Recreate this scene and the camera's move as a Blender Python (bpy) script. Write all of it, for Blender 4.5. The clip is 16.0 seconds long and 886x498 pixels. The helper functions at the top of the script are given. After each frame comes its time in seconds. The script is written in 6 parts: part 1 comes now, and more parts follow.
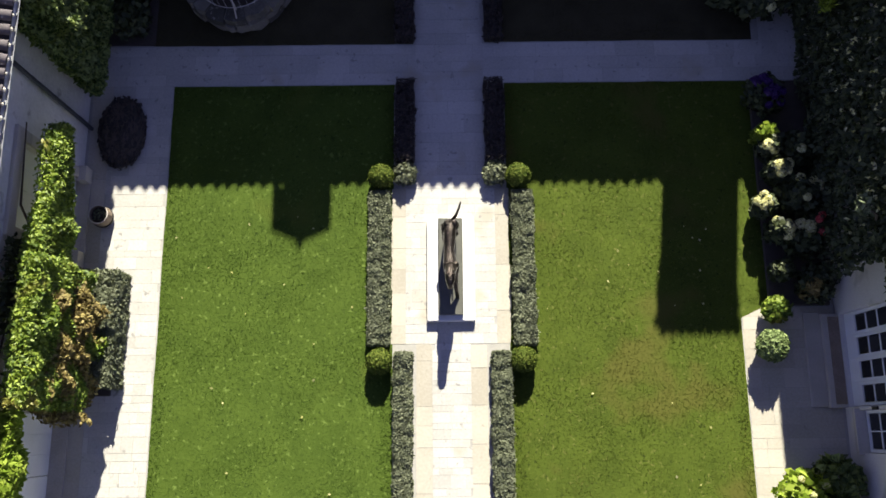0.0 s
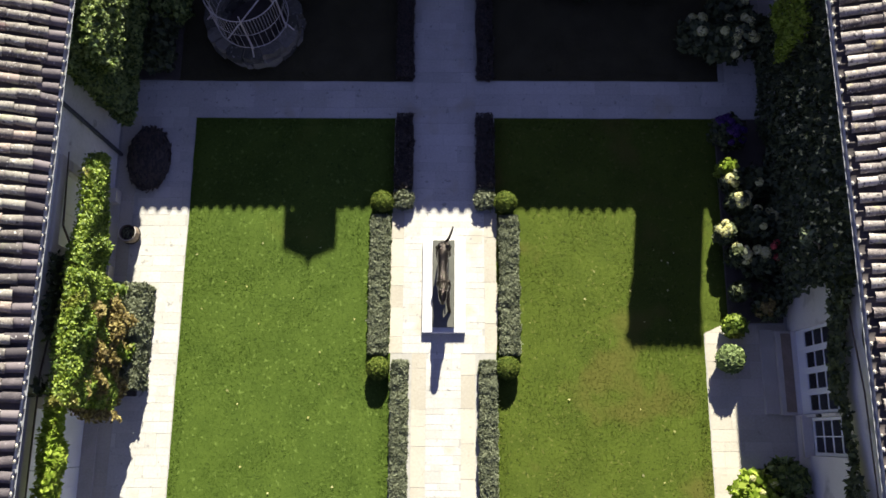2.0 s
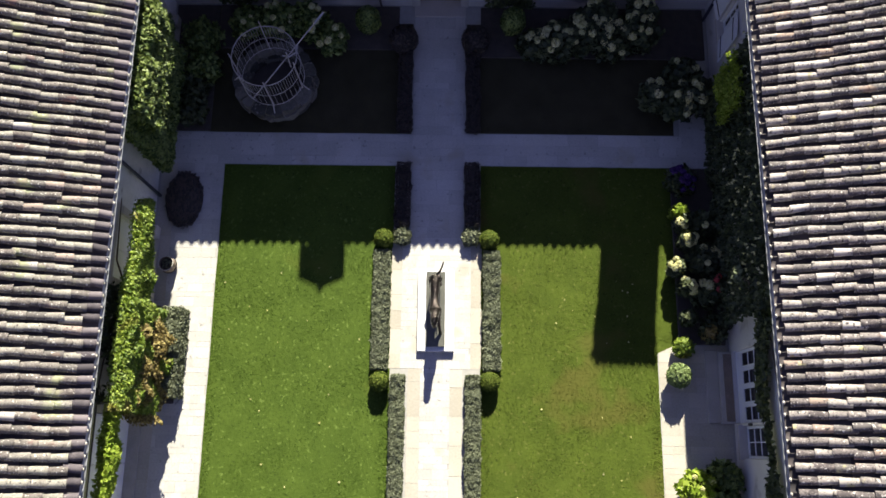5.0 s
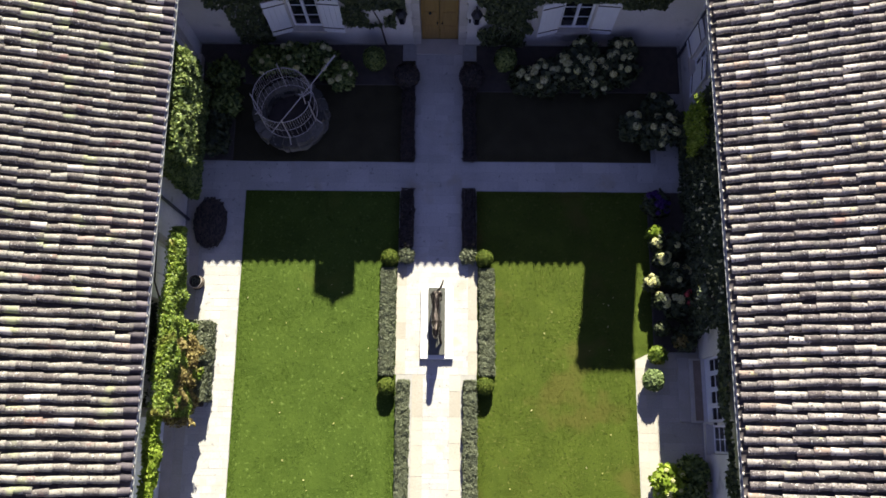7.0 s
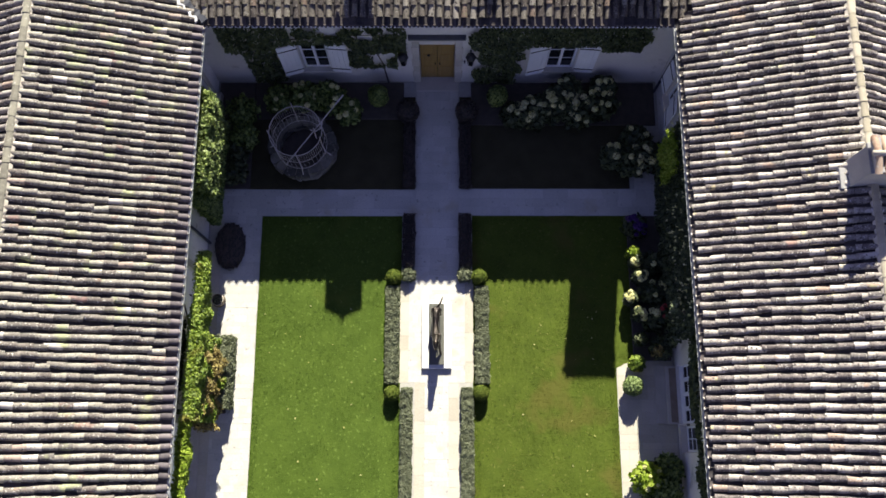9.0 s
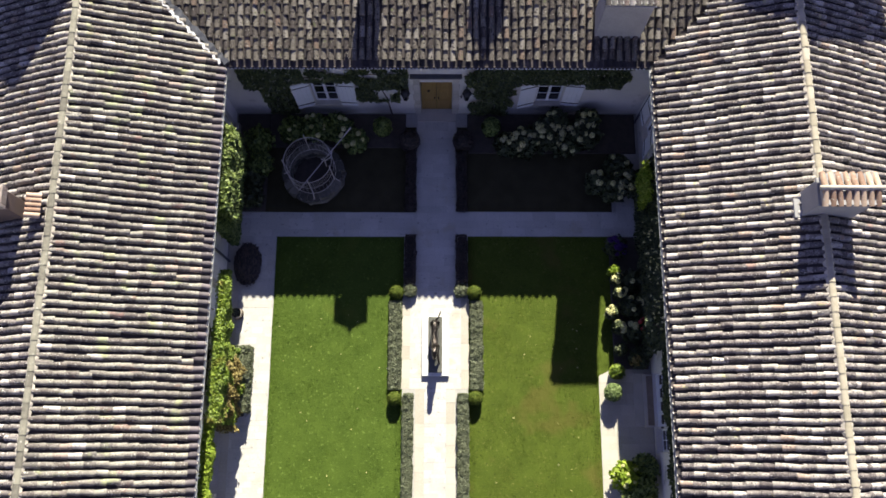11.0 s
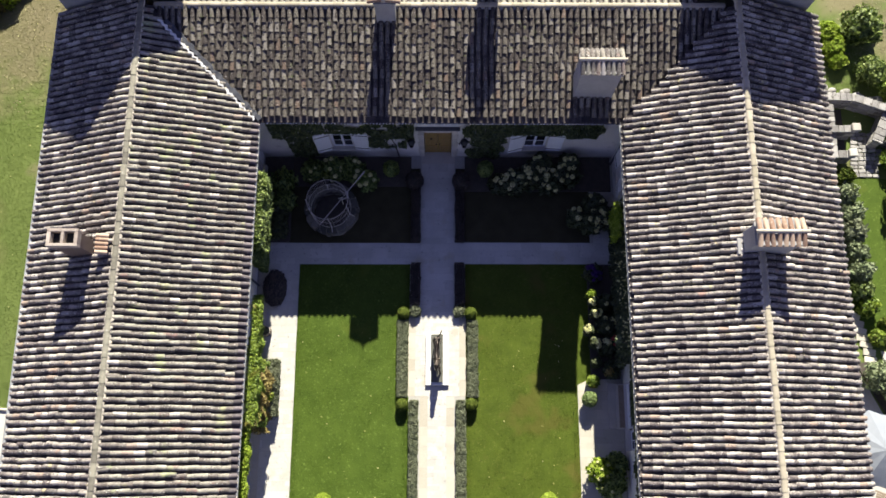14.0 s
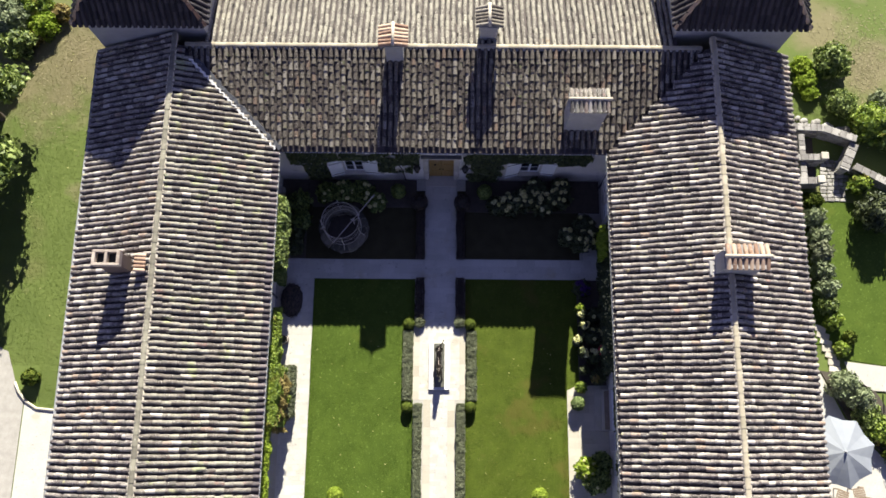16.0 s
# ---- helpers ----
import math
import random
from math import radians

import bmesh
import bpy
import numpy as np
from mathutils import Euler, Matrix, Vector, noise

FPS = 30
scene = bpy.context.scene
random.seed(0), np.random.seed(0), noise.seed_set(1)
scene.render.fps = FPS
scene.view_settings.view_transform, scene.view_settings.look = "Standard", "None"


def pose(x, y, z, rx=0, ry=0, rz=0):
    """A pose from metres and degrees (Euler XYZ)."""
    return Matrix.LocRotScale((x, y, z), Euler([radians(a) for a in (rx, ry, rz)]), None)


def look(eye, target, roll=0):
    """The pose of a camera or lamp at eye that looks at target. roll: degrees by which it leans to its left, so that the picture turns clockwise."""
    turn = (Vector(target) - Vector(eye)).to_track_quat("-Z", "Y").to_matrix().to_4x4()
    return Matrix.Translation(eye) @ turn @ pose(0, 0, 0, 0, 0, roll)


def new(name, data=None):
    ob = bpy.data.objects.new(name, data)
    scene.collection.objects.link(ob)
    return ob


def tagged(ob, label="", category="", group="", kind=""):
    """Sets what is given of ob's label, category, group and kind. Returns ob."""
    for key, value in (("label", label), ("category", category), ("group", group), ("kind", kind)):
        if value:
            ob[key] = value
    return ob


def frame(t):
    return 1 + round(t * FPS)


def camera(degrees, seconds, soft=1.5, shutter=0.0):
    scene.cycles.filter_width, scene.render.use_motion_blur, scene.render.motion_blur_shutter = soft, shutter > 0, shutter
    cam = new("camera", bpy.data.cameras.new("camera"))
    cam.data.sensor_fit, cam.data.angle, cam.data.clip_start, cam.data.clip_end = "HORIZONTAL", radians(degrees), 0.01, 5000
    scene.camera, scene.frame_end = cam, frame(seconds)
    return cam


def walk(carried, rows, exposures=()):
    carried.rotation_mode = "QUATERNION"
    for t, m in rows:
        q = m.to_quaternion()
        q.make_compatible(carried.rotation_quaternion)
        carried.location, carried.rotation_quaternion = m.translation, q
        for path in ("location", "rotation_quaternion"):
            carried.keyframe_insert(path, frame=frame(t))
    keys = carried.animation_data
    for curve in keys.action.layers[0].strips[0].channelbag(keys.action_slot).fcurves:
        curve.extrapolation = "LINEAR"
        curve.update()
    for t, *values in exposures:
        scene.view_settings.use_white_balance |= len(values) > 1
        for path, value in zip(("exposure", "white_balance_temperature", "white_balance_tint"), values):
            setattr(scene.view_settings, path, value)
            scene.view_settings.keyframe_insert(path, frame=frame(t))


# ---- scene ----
cam = camera(57.8, 16.0, 1.6)
PATH = [
    (0.0, look((-0.073, -1.851, 15.023), (-0.121, 0.349, 5.268), -1.72)),
    (0.5, look((-0.081, -1.925, 15.381), (-0.113, 0.314, 5.635), -0.72)),
    (1.0, look((-0.046, -2.008, 15.796), (-0.068, 0.271, 6.059), -0.42)),
    (1.5, look((-0.015, -1.994, 16.246), (-0.035, 0.281, 6.509), -0.34)),
    (2.0, look((0.016, -1.978, 16.754), (-0.006, 0.304, 7.018), -0.25)),
    (2.5, look((0.078, -1.994, 17.216), (0.048, 0.324, 7.488), -0.36)),
    (3.0, look((0.093, -1.981, 17.737), (0.047, 0.346, 8.011), 0.10)),
    (3.5, look((0.076, -2.011, 18.230), (0.016, 0.322, 8.507), 1.02)),
    (4.0, look((0.164, -2.081, 18.716), (0.101, 0.291, 9.001), 0.30)),
    (6.5, look((0.263, -2.004, 21.479), (0.226, 0.320, 11.753), -0.48)),
    (7.0, look((0.245, -1.810, 22.144), (0.204, 0.414, 12.394), -0.55)),
    (7.5, look((0.244, -2.047, 22.611), (0.204, 0.286, 12.887), -0.26)),
    (8.0, look((0.272, -2.213, 23.183), (0.238, 0.186, 13.475), -0.39)),
    (8.5, look((0.241, -2.259, 23.757), (0.219, 0.168, 14.056), -0.17)),
    (9.0, look((0.196, -2.023, 24.483), (0.193, 0.316, 14.760), -0.02)),
    (11.5, look((0.308, -2.102, 27.701), (0.283, 0.275, 17.988), -0.37)),
    (12.0, look((0.301, -2.063, 28.477), (0.272, 0.299, 18.760), -0.41)),
    (12.5, look((0.282, -2.012, 29.199), (0.255, 0.326, 19.476), -0.40)),
    (13.0, look((0.266, -2.004, 29.990), (0.251, 0.328, 20.265), -0.21)),
    (13.5, look((0.258, -1.999, 30.705), (0.256, 0.329, 20.980), -0.02)),
    (14.0, look((0.197, -2.157, 31.458), (0.203, 0.230, 21.747), 0.30)),
    (14.5, look((0.179, -2.124, 32.237), (0.193, 0.250, 22.522), 0.41)),
    (15.0, look((0.162, -2.094, 33.056), (0.174, 0.273, 23.340), 0.47)),
    (15.5, look((0.156, -2.069, 33.818), (0.154, 0.290, 24.100), 0.25)),
    (16.0, look((0.234, -2.045, 34.627), (0.199, 0.300, 24.906), -0.32)),
]
walk(cam, PATH, [(0.0, 1.42), (3.0, 1.47), (7.0, 1.5), (9.0, 1.52), (12.5, 1.48), (16.0, 1.44)])

# ---- light ----
SUN = Vector((0.097, 1.0, 0.634)).normalized()
world = bpy.data.worlds.new("sky")
scene.world = world
world.use_nodes = True
sky = world.node_tree.nodes.new("ShaderNodeTexSky")
sky.sky_type = "NISHITA"
sky.sun_disc = False
sky.air_density = 0.7
sky.dust_density = 0.1
sky.ozone_density = 3.0
sky.sun_elevation = math.asin(SUN.z)
sky.sun_rotation = math.atan2(SUN.x, SUN.y)
background = world.node_tree.nodes["Background"]
background.inputs["Strength"].default_value = 0.055
haze = world.node_tree.nodes.new("ShaderNodeMix")
haze.data_type, haze.blend_type = "RGBA", "MULTIPLY"
haze.inputs["Factor"].default_value = 1.0
haze.inputs["B"].default_value = (1.26, 0.86, 1.04, 1)
world.node_tree.links.new(sky.outputs["Color"], haze.inputs["A"])
world.node_tree.links.new(haze.outputs["Result"], background.inputs["Color"])
sun_data = bpy.data.lights.new("sun", "SUN")
sun_data.energy = 5.0
sun_data.angle = radians(0.53)
sun_data.color = (1.0, 0.95, 0.815)
sun = new("sun", sun_data)
sun.matrix_world = look(SUN * 60, (0, 0, 0))


# ---- tools ----
def mesh_from(name, verts, faces, material, smooth=False):
    me = bpy.data.meshes.new(name)
    me.from_pydata([tuple(v) for v in verts], [], [tuple(f) for f in faces])
    if material:
        for m in (material if isinstance(material, (list, tuple)) else [material]):
            me.materials.append(m)
    if smooth:
        me.polygons.foreach_set("use_smooth", [True] * len(me.polygons))
    me.update()
    return me


def empty(name, m=None, label="", category="", group="", kind=""):
    ob = new(name)
    ob.empty_display_size = 0.2
    if m is not None:
        ob.matrix_world = m
    return tagged(ob, label, category, group, kind)


def part(name, bm, material=None, parent=None, label="", smooth=False):
    """Links a bmesh or mesh as one object under a thing; coordinates are the parent's own."""
    if isinstance(bm, bmesh.types.BMesh):
        me = bpy.data.meshes.new(name)
        bm.to_mesh(me)
        bm.free()
        me.materials.append(material)
        if smooth:
            me.polygons.foreach_set("use_smooth", [True] * len(me.polygons))
    else:
        me = bm
    ob = new(name, me)
    ob.parent = parent
    if label:
        ob["label"] = label
    return ob


def add_box(bm, x0, y0, z0, x1, y1, z1, bevel=0.0, m=None):
    made = bmesh.ops.create_cube(bm, size=1.0)["verts"]
    for v in made:
        v.co = Vector((x0 + (v.co.x + 0.5) * (x1 - x0), y0 + (v.co.y + 0.5) * (y1 - y0), z0 + (v.co.z + 0.5) * (z1 - z0)))
    if bevel:
        edges = list({e for v in made for e in v.link_edges})
        made = list({v for f in bmesh.ops.bevel(bm, geom=edges, offset=bevel, segments=1, affect="EDGES")["faces"] for v in f.verts} | {v for v in made if v.is_valid})
    if m is not None:
        bmesh.ops.transform(bm, matrix=m, verts=[v for v in made if v.is_valid])


def box(x0, y0, z0, x1, y1, z1, bevel=0.0, m=None):
    bm = bmesh.new()
    add_box(bm, x0, y0, z0, x1, y1, z1, bevel, m)
    return bm


def add_tube(bm, p, q, r0, r1=None, sides=8):
    p, q = Vector(p), Vector(q)
    d = q - p
    m = Matrix.Translation((p + q) / 2) @ d.to_track_quat("Z", "Y").to_matrix().to_4x4()
    bmesh.ops.create_cone(bm, cap_ends=True, segments=sides, radius1=r0, radius2=r0 if r1 is None else r1, depth=d.length, matrix=m)


def tube(p, q, r0, r1=None, sides=8):
    bm = bmesh.new()
    add_tube(bm, p, q, r0, r1, sides)
    return bm


def add_lathe(bm, profile, sides=24, m=None):
    rings = []
    for r, z in profile:
        rings.append([bm.verts.new((r * math.cos(2 * math.pi * i / sides), r * math.sin(2 * math.pi * i / sides), z)) for i in range(sides)])
    for a, b in zip(rings, rings[1:]):
        for i in range(sides):
            bm.faces.new((a[i], a[(i + 1) % sides], b[(i + 1) % sides], b[i]))
    bm.faces.new(list(reversed(rings[0])))
    bm.faces.new(rings[-1])
    if m is not None:
        bmesh.ops.transform(bm, matrix=m, verts=[v for r in rings for v in r])


def lathe(profile, sides=24, m=None):
    bm = bmesh.new()
    add_lathe(bm, profile, sides, m)
    return bm


def setting(name, bm, material, label="", smooth=False, category=""):
    return tagged(part(name, bm, material, None, smooth=smooth), label, category, kind="structure")


# ---- materials ----
def material(name, dark, light, scale=4.0, fine=40.0, rough=0.85, bump=0.3, metal=0.0, vary=0.0, spots=None, depth=0.01, translucent=0.0, stretch=None, hue=0.0, gloss=0.5, odd=()):
    """Two scales of noise between two colours, random shade a piece, odd pieces of another colour, spots, bump."""
    mat = bpy.data.materials.new(name)
    mat.use_nodes = True
    nt = mat.node_tree
    n, link = nt.nodes, nt.links.new
    bsdf = n["Principled BSDF"]
    bsdf.inputs["Roughness"].default_value = rough
    bsdf.inputs["Metallic"].default_value = metal
    bsdf.inputs["Specular IOR Level"].default_value = gloss
    geo = n.new("ShaderNodeNewGeometry")
    src = geo.outputs["Position"]
    if stretch:
        mp = n.new("ShaderNodeMapping")
        mp.inputs["Scale"].default_value = stretch
        link(src, mp.inputs["Vector"])
        src = mp.outputs["Vector"]
    big = n.new("ShaderNodeTexNoise")
    big.inputs["Scale"].default_value = scale
    big.inputs["Detail"].default_value = 5
    small = n.new("ShaderNodeTexNoise")
    small.inputs["Scale"].default_value = fine
    small.inputs["Detail"].default_value = 4
    link(src, big.inputs["Vector"])
    link(src, small.inputs["Vector"])
    mix = n.new("ShaderNodeMath")
    mix.operation = "MULTIPLY_ADD"
    mix.inputs[1].default_value = 0.5
    link(small.outputs["Fac"], mix.inputs[0])
    half = n.new("ShaderNodeMath")
    half.operation = "MULTIPLY"
    half.inputs[1].default_value = 0.5
    link(big.outputs["Fac"], half.inputs[0])
    link(half.outputs[0], mix.inputs[2])
    fac = mix.outputs[0]
    info = n.new("ShaderNodeObjectInfo")
    add = n.new("ShaderNodeMath")
    add.operation = "ADD"
    link(info.outputs["Random"], add.inputs[0])
    link(geo.outputs["Random Per Island"], add.inputs[1])
    rnd = n.new("ShaderNodeMath")
    rnd.operation = "FRACT"
    link(add.outputs[0], rnd.inputs[0])
    if vary:
        sc = n.new("ShaderNodeMath")
        sc.operation = "MULTIPLY_ADD"
        sc.inputs[1].default_value = vary
        sc.inputs[2].default_value = -vary / 2
        link(rnd.outputs[0], sc.inputs[0])
        ad = n.new("ShaderNodeMath")
        ad.operation = "ADD"
        link(fac, ad.inputs[0])
        link(sc.outputs[0], ad.inputs[1])
        fac = ad.outputs[0]
    ramp = n.new("ShaderNodeValToRGB")
    ramp.color_ramp.elements[0].position = 0.3
    ramp.color_ramp.elements[1].position = 0.7
    ramp.color_ramp.elements[0].color = (*dark, 1)
    ramp.color_ramp.elements[1].color = (*light, 1)
    link(fac, ramp.inputs["Fac"])
    colour = ramp.outputs["Color"]
    for col, at, share in odd:
        near = n.new("ShaderNodeMath")
        near.operation = "COMPARE"
        near.inputs[1].default_value = at
        near.inputs[2].default_value = share / 2
        link(rnd.outputs[0], near.inputs[0])
        soft = n.new("ShaderNodeMath")
        soft.operation = "MULTIPLY"
        soft.inputs[1].default_value = 0.7
        link(near.outputs[0], soft.inputs[0])
        mo = n.new("ShaderNodeMix")
        mo.data_type = "RGBA"
        mo.inputs["B"].default_value = (*col, 1)
        link(soft.outputs[0], mo.inputs["Factor"])
        link(colour, mo.inputs["A"])
        colour = mo.outputs["Result"]
    for k, (col, sscale, cut) in enumerate(spots or ()):
        sp = n.new("ShaderNodeTexNoise")
        sp.noise_dimensions = "4D"
        sp.inputs["W"].default_value = 3.7 * (k + 1)
        sp.inputs["Scale"].default_value = sscale
        sp.inputs["Detail"].default_value = 3
        link(src, sp.inputs["Vector"])
        sr = n.new("ShaderNodeMapRange")
        sr.inputs["From Min"].default_value = cut
        sr.inputs["From Max"].default_value = cut + 0.08
        link(sp.outputs["Fac"], sr.inputs["Value"])
        mx = n.new("ShaderNodeMix")
        mx.data_type = "RGBA"
        mx.inputs["B"].default_value = (*col, 1)
        link(sr.outputs["Result"], mx.inputs["Factor"])
        link(colour, mx.inputs["A"])
        colour = mx.outputs["Result"]
    if hue:
        hs = n.new("ShaderNodeHueSaturation")
        hm = n.new("ShaderNodeMath")
        hm.operation = "MULTIPLY_ADD"
        hm.inputs[1].default_value = hue
        hm.inputs[2].default_value = 0.5 - hue / 2
        link(rnd.outputs[0], hm.inputs[0])
        link(hm.outputs[0], hs.inputs["Hue"])
        link(colour, hs.inputs["Color"])
        colour = hs.outputs["Color"]
    link(colour, bsdf.inputs["Base Color"])
    if bump:
        bp = n.new("ShaderNodeBump")
        bp.inputs["Strength"].default_value = bump
        bp.inputs["Distance"].default_value = depth
        link(mix.outputs[0], bp.inputs["Height"])
        link(bp.outputs["Normal"], bsdf.inputs["Normal"])
    if translucent:
        tr = n.new("ShaderNodeBsdfTranslucent")
        link(colour, tr.inputs["Color"])
        ms = n.new("ShaderNodeMixShader")
        ms.inputs["Fac"].default_value = translucent
        link(bsdf.outputs["BSDF"], ms.inputs[1])
        link(tr.outputs["BSDF"], ms.inputs[2])
        link(ms.outputs["Shader"], n["Material Output"].inputs["Surface"])
    return mat


GRASS = material("lawn_grass", (0.042, 0.072, 0.008), (0.08, 0.122, 0.016), 1.6, 60, 0.9, 0.3, spots=[((0.125, 0.18, 0.035), 14.0, 0.6), ((0.03, 0.053, 0.006), 19.0, 0.6), ((0.085, 0.115, 0.016), 0.6, 0.6)], gloss=0.18)
GRASS_DRY = material("yellowed_lawn_grass", (0.046, 0.069, 0.007), (0.085, 0.117, 0.013), 1.6, 60, 0.9, 0.3, spots=[((0.125, 0.14, 0.03), 14.0, 0.61), ((0.032, 0.047, 0.005), 19.0, 0.6), ((0.088, 0.092, 0.016), 0.6, 0.58), ((0.12, 0.088, 0.033), 1.1, 0.67)], gloss=0.18)
MEADOW = material("garden_ground", (0.075, 0.11, 0.02), (0.13, 0.17, 0.038), 0.5, 50, 0.95, 0.4, spots=[((0.14, 0.14, 0.05), 0.16, 0.56), ((0.21, 0.18, 0.1), 0.3, 0.63)])
SOIL = material("soil", (0.045, 0.038, 0.031), (0.092, 0.076, 0.06), 5, 60, 0.95, 0.6)
PAVING = material("limestone_paving", (0.4, 0.385, 0.345), (0.54, 0.525, 0.48), 1.4, 22, 0.8, 0.15, vary=0.25, spots=[((0.42, 0.385, 0.315), 1.1, 0.6), ((0.3, 0.29, 0.265), 9.0, 0.63)])
JOINT = material("joint_sand", (0.31, 0.3, 0.27), (0.42, 0.405, 0.37), 8, 90, 0.95, 0.3)
WALL = material("lime_render", (0.55, 0.525, 0.475), (0.71, 0.685, 0.63), 1.2, 30, 0.9, 0.3, spots=[((0.38, 0.36, 0.32), 1.4, 0.62)])
SLAB = material("cream_border_slabs", (0.37, 0.34, 0.275), (0.49, 0.455, 0.38), 1.4, 22, 0.8, 0.12, vary=0.3, spots=[((0.3, 0.28, 0.225), 6.0, 0.66)])
STONE = material("cut_limestone", (0.4, 0.37, 0.31), (0.56, 0.52, 0.45), 3, 50, 0.85, 0.3, vary=0.4)
TILE = material("canal_tile", (0.066, 0.055, 0.052), (0.345, 0.304, 0.274), 7, 45, 0.85, 0.6, vary=0.34, spots=[((0.04, 0.034, 0.034), 19, 0.57), ((0.54, 0.51, 0.46), 24, 0.6), ((0.36, 0.32, 0.18), 5.0, 0.64), ((0.3, 0.2, 0.15), 2.2, 0.67)], hue=0.04, odd=[((0.52, 0.48, 0.43), 0.3, 0.11), ((0.29, 0.2, 0.15), 0.62, 0.025), ((0.05, 0.043, 0.045), 0.85, 0.1)])
# channel tiles kept near black: shade between the covers is in the colour
UNDER = material("channel_tile_with_shade", (0.028, 0.024, 0.025), (0.085, 0.07, 0.066), 6, 45, 0.9, 0.4, vary=0.5)
WHITE = material("white_paint", (0.74, 0.75, 0.755), (0.83, 0.84, 0.845), 3, 30, 0.5, 0.05)
HEDGE = material("grey_green_leaves", (0.13, 0.148, 0.085), (0.24, 0.26, 0.16), 6, 60, 0.8, 0.0, vary=0.5, translucent=0.3)
BOXWOOD = material("boxwood_leaves", (0.055, 0.088, 0.01), (0.15, 0.185, 0.03), 8, 60, 0.8, 0.0, vary=0.7, translucent=0.2, gloss=0.2)
TILE_W = material("canal_tile_lichen", (0.08, 0.068, 0.058), (0.305, 0.278, 0.234), 7, 45, 0.85, 0.6, vary=0.3, spots=[((0.045, 0.038, 0.036), 19, 0.59), ((0.26, 0.265, 0.15), 1.6, 0.59), ((0.19, 0.125, 0.1), 2.2, 0.63), ((0.52, 0.5, 0.44), 24, 0.6)], hue=0.04, odd=[((0.52, 0.48, 0.43), 0.3, 0.045), ((0.31, 0.23, 0.19), 0.62, 0.03), ((0.05, 0.04, 0.042), 0.85, 0.07)])
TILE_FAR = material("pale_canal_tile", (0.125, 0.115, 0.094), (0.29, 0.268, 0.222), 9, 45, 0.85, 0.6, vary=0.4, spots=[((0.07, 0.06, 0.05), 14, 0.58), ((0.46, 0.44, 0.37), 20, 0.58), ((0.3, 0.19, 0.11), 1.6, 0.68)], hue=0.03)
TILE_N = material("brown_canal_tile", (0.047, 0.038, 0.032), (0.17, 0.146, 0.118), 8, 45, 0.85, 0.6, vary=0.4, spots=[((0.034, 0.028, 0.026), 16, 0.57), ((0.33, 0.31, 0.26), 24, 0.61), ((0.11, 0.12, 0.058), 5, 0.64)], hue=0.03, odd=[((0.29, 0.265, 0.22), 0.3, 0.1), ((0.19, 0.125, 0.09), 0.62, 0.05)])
RIDGE_W = material("lichened_ridge", (0.13, 0.12, 0.095), (0.27, 0.255, 0.195), 9, 40, 0.9, 0.5, vary=0.4, spots=[((0.42, 0.41, 0.35), 9, 0.62)])
RIDGE_E = material("cream_ridge", (0.28, 0.25, 0.18), (0.44, 0.39, 0.3), 4, 40, 0.9, 0.3, vary=0.3)
MOSSY = material("mossy_stone", (0.065, 0.062, 0.048), (0.19, 0.175, 0.14), 7, 40, 0.95, 0.6, vary=0.6, spots=[((0.26, 0.25, 0.21), 14, 0.62)])
TERRACOTTA = material("terracotta", (0.3, 0.15, 0.08), (0.5, 0.3, 0.18), 6, 50, 0.85, 0.3, vary=0.8)
MORTAR = material("ridge_mortar", (0.36, 0.32, 0.25), (0.58, 0.53, 0.43), 5, 50, 0.9, 0.4)
ZINC = material("zinc", (0.3, 0.31, 0.33), (0.44, 0.45, 0.47), 4, 40, 0.5, 0.05, metal=0.3)
# dark pavilion tiles taken near black: shade of the court slopes is in them
SLATE = material("roof_tile_with_shade", (0.018, 0.016, 0.02), (0.045, 0.038, 0.042), 4, 40, 0.9, 0.4, vary=0.7)
GREY = material("grey_render", (0.25, 0.245, 0.24), (0.36, 0.35, 0.34), 2, 30, 0.9, 0.3)
OAK = material("golden_oak", (0.22, 0.135, 0.035), (0.35, 0.225, 0.065), 3, 40, 0.5, 0.15, stretch=(6, 6, 0.6))
IRON = material("old_iron", (0.34, 0.31, 0.28), (0.56, 0.52, 0.48), 8, 60, 0.7, 0.2)
DARK_IRON = material("black_iron", (0.015, 0.015, 0.016), (0.04, 0.038, 0.036), 8, 60, 0.5, 0.1, metal=0.3)
BRONZE = material("patinated_bronze", (0.018, 0.016, 0.015), (0.085, 0.07, 0.06), 16, 50, 0.3, 1.0, metal=0.9, depth=0.03)
BRONZE_BASE = material("bronze_plate", (0.09, 0.09, 0.075), (0.16, 0.16, 0.13), 5, 60, 0.55, 0.1, metal=0.5)
MARBLE = material("white_stone", (0.62, 0.61, 0.58), (0.74, 0.73, 0.7), 3, 40, 0.6, 0.08, spots=[((0.5, 0.48, 0.44), 5, 0.68)])
RUBBLE = material("rubble_stone", (0.18, 0.17, 0.16), (0.36, 0.345, 0.32), 5, 40, 0.9, 0.6, vary=0.6, spots=[((0.11, 0.1, 0.085), 6, 0.6)])
MASONRY = material("pale_masonry", (0.64, 0.62, 0.57), (0.81, 0.79, 0.74), 2.5, 14, 0.9, 0.7, spots=[((0.48, 0.45, 0.4), 3.5, 0.62)], depth=0.03)
BARK = material("bark", (0.06, 0.045, 0.035), (0.14, 0.11, 0.085), 6, 40, 0.9, 0.6)
FABRIC = material("grey_canvas", (0.215, 0.235, 0.265), (0.26, 0.28, 0.31), 3, 80, 0.85, 0.05)
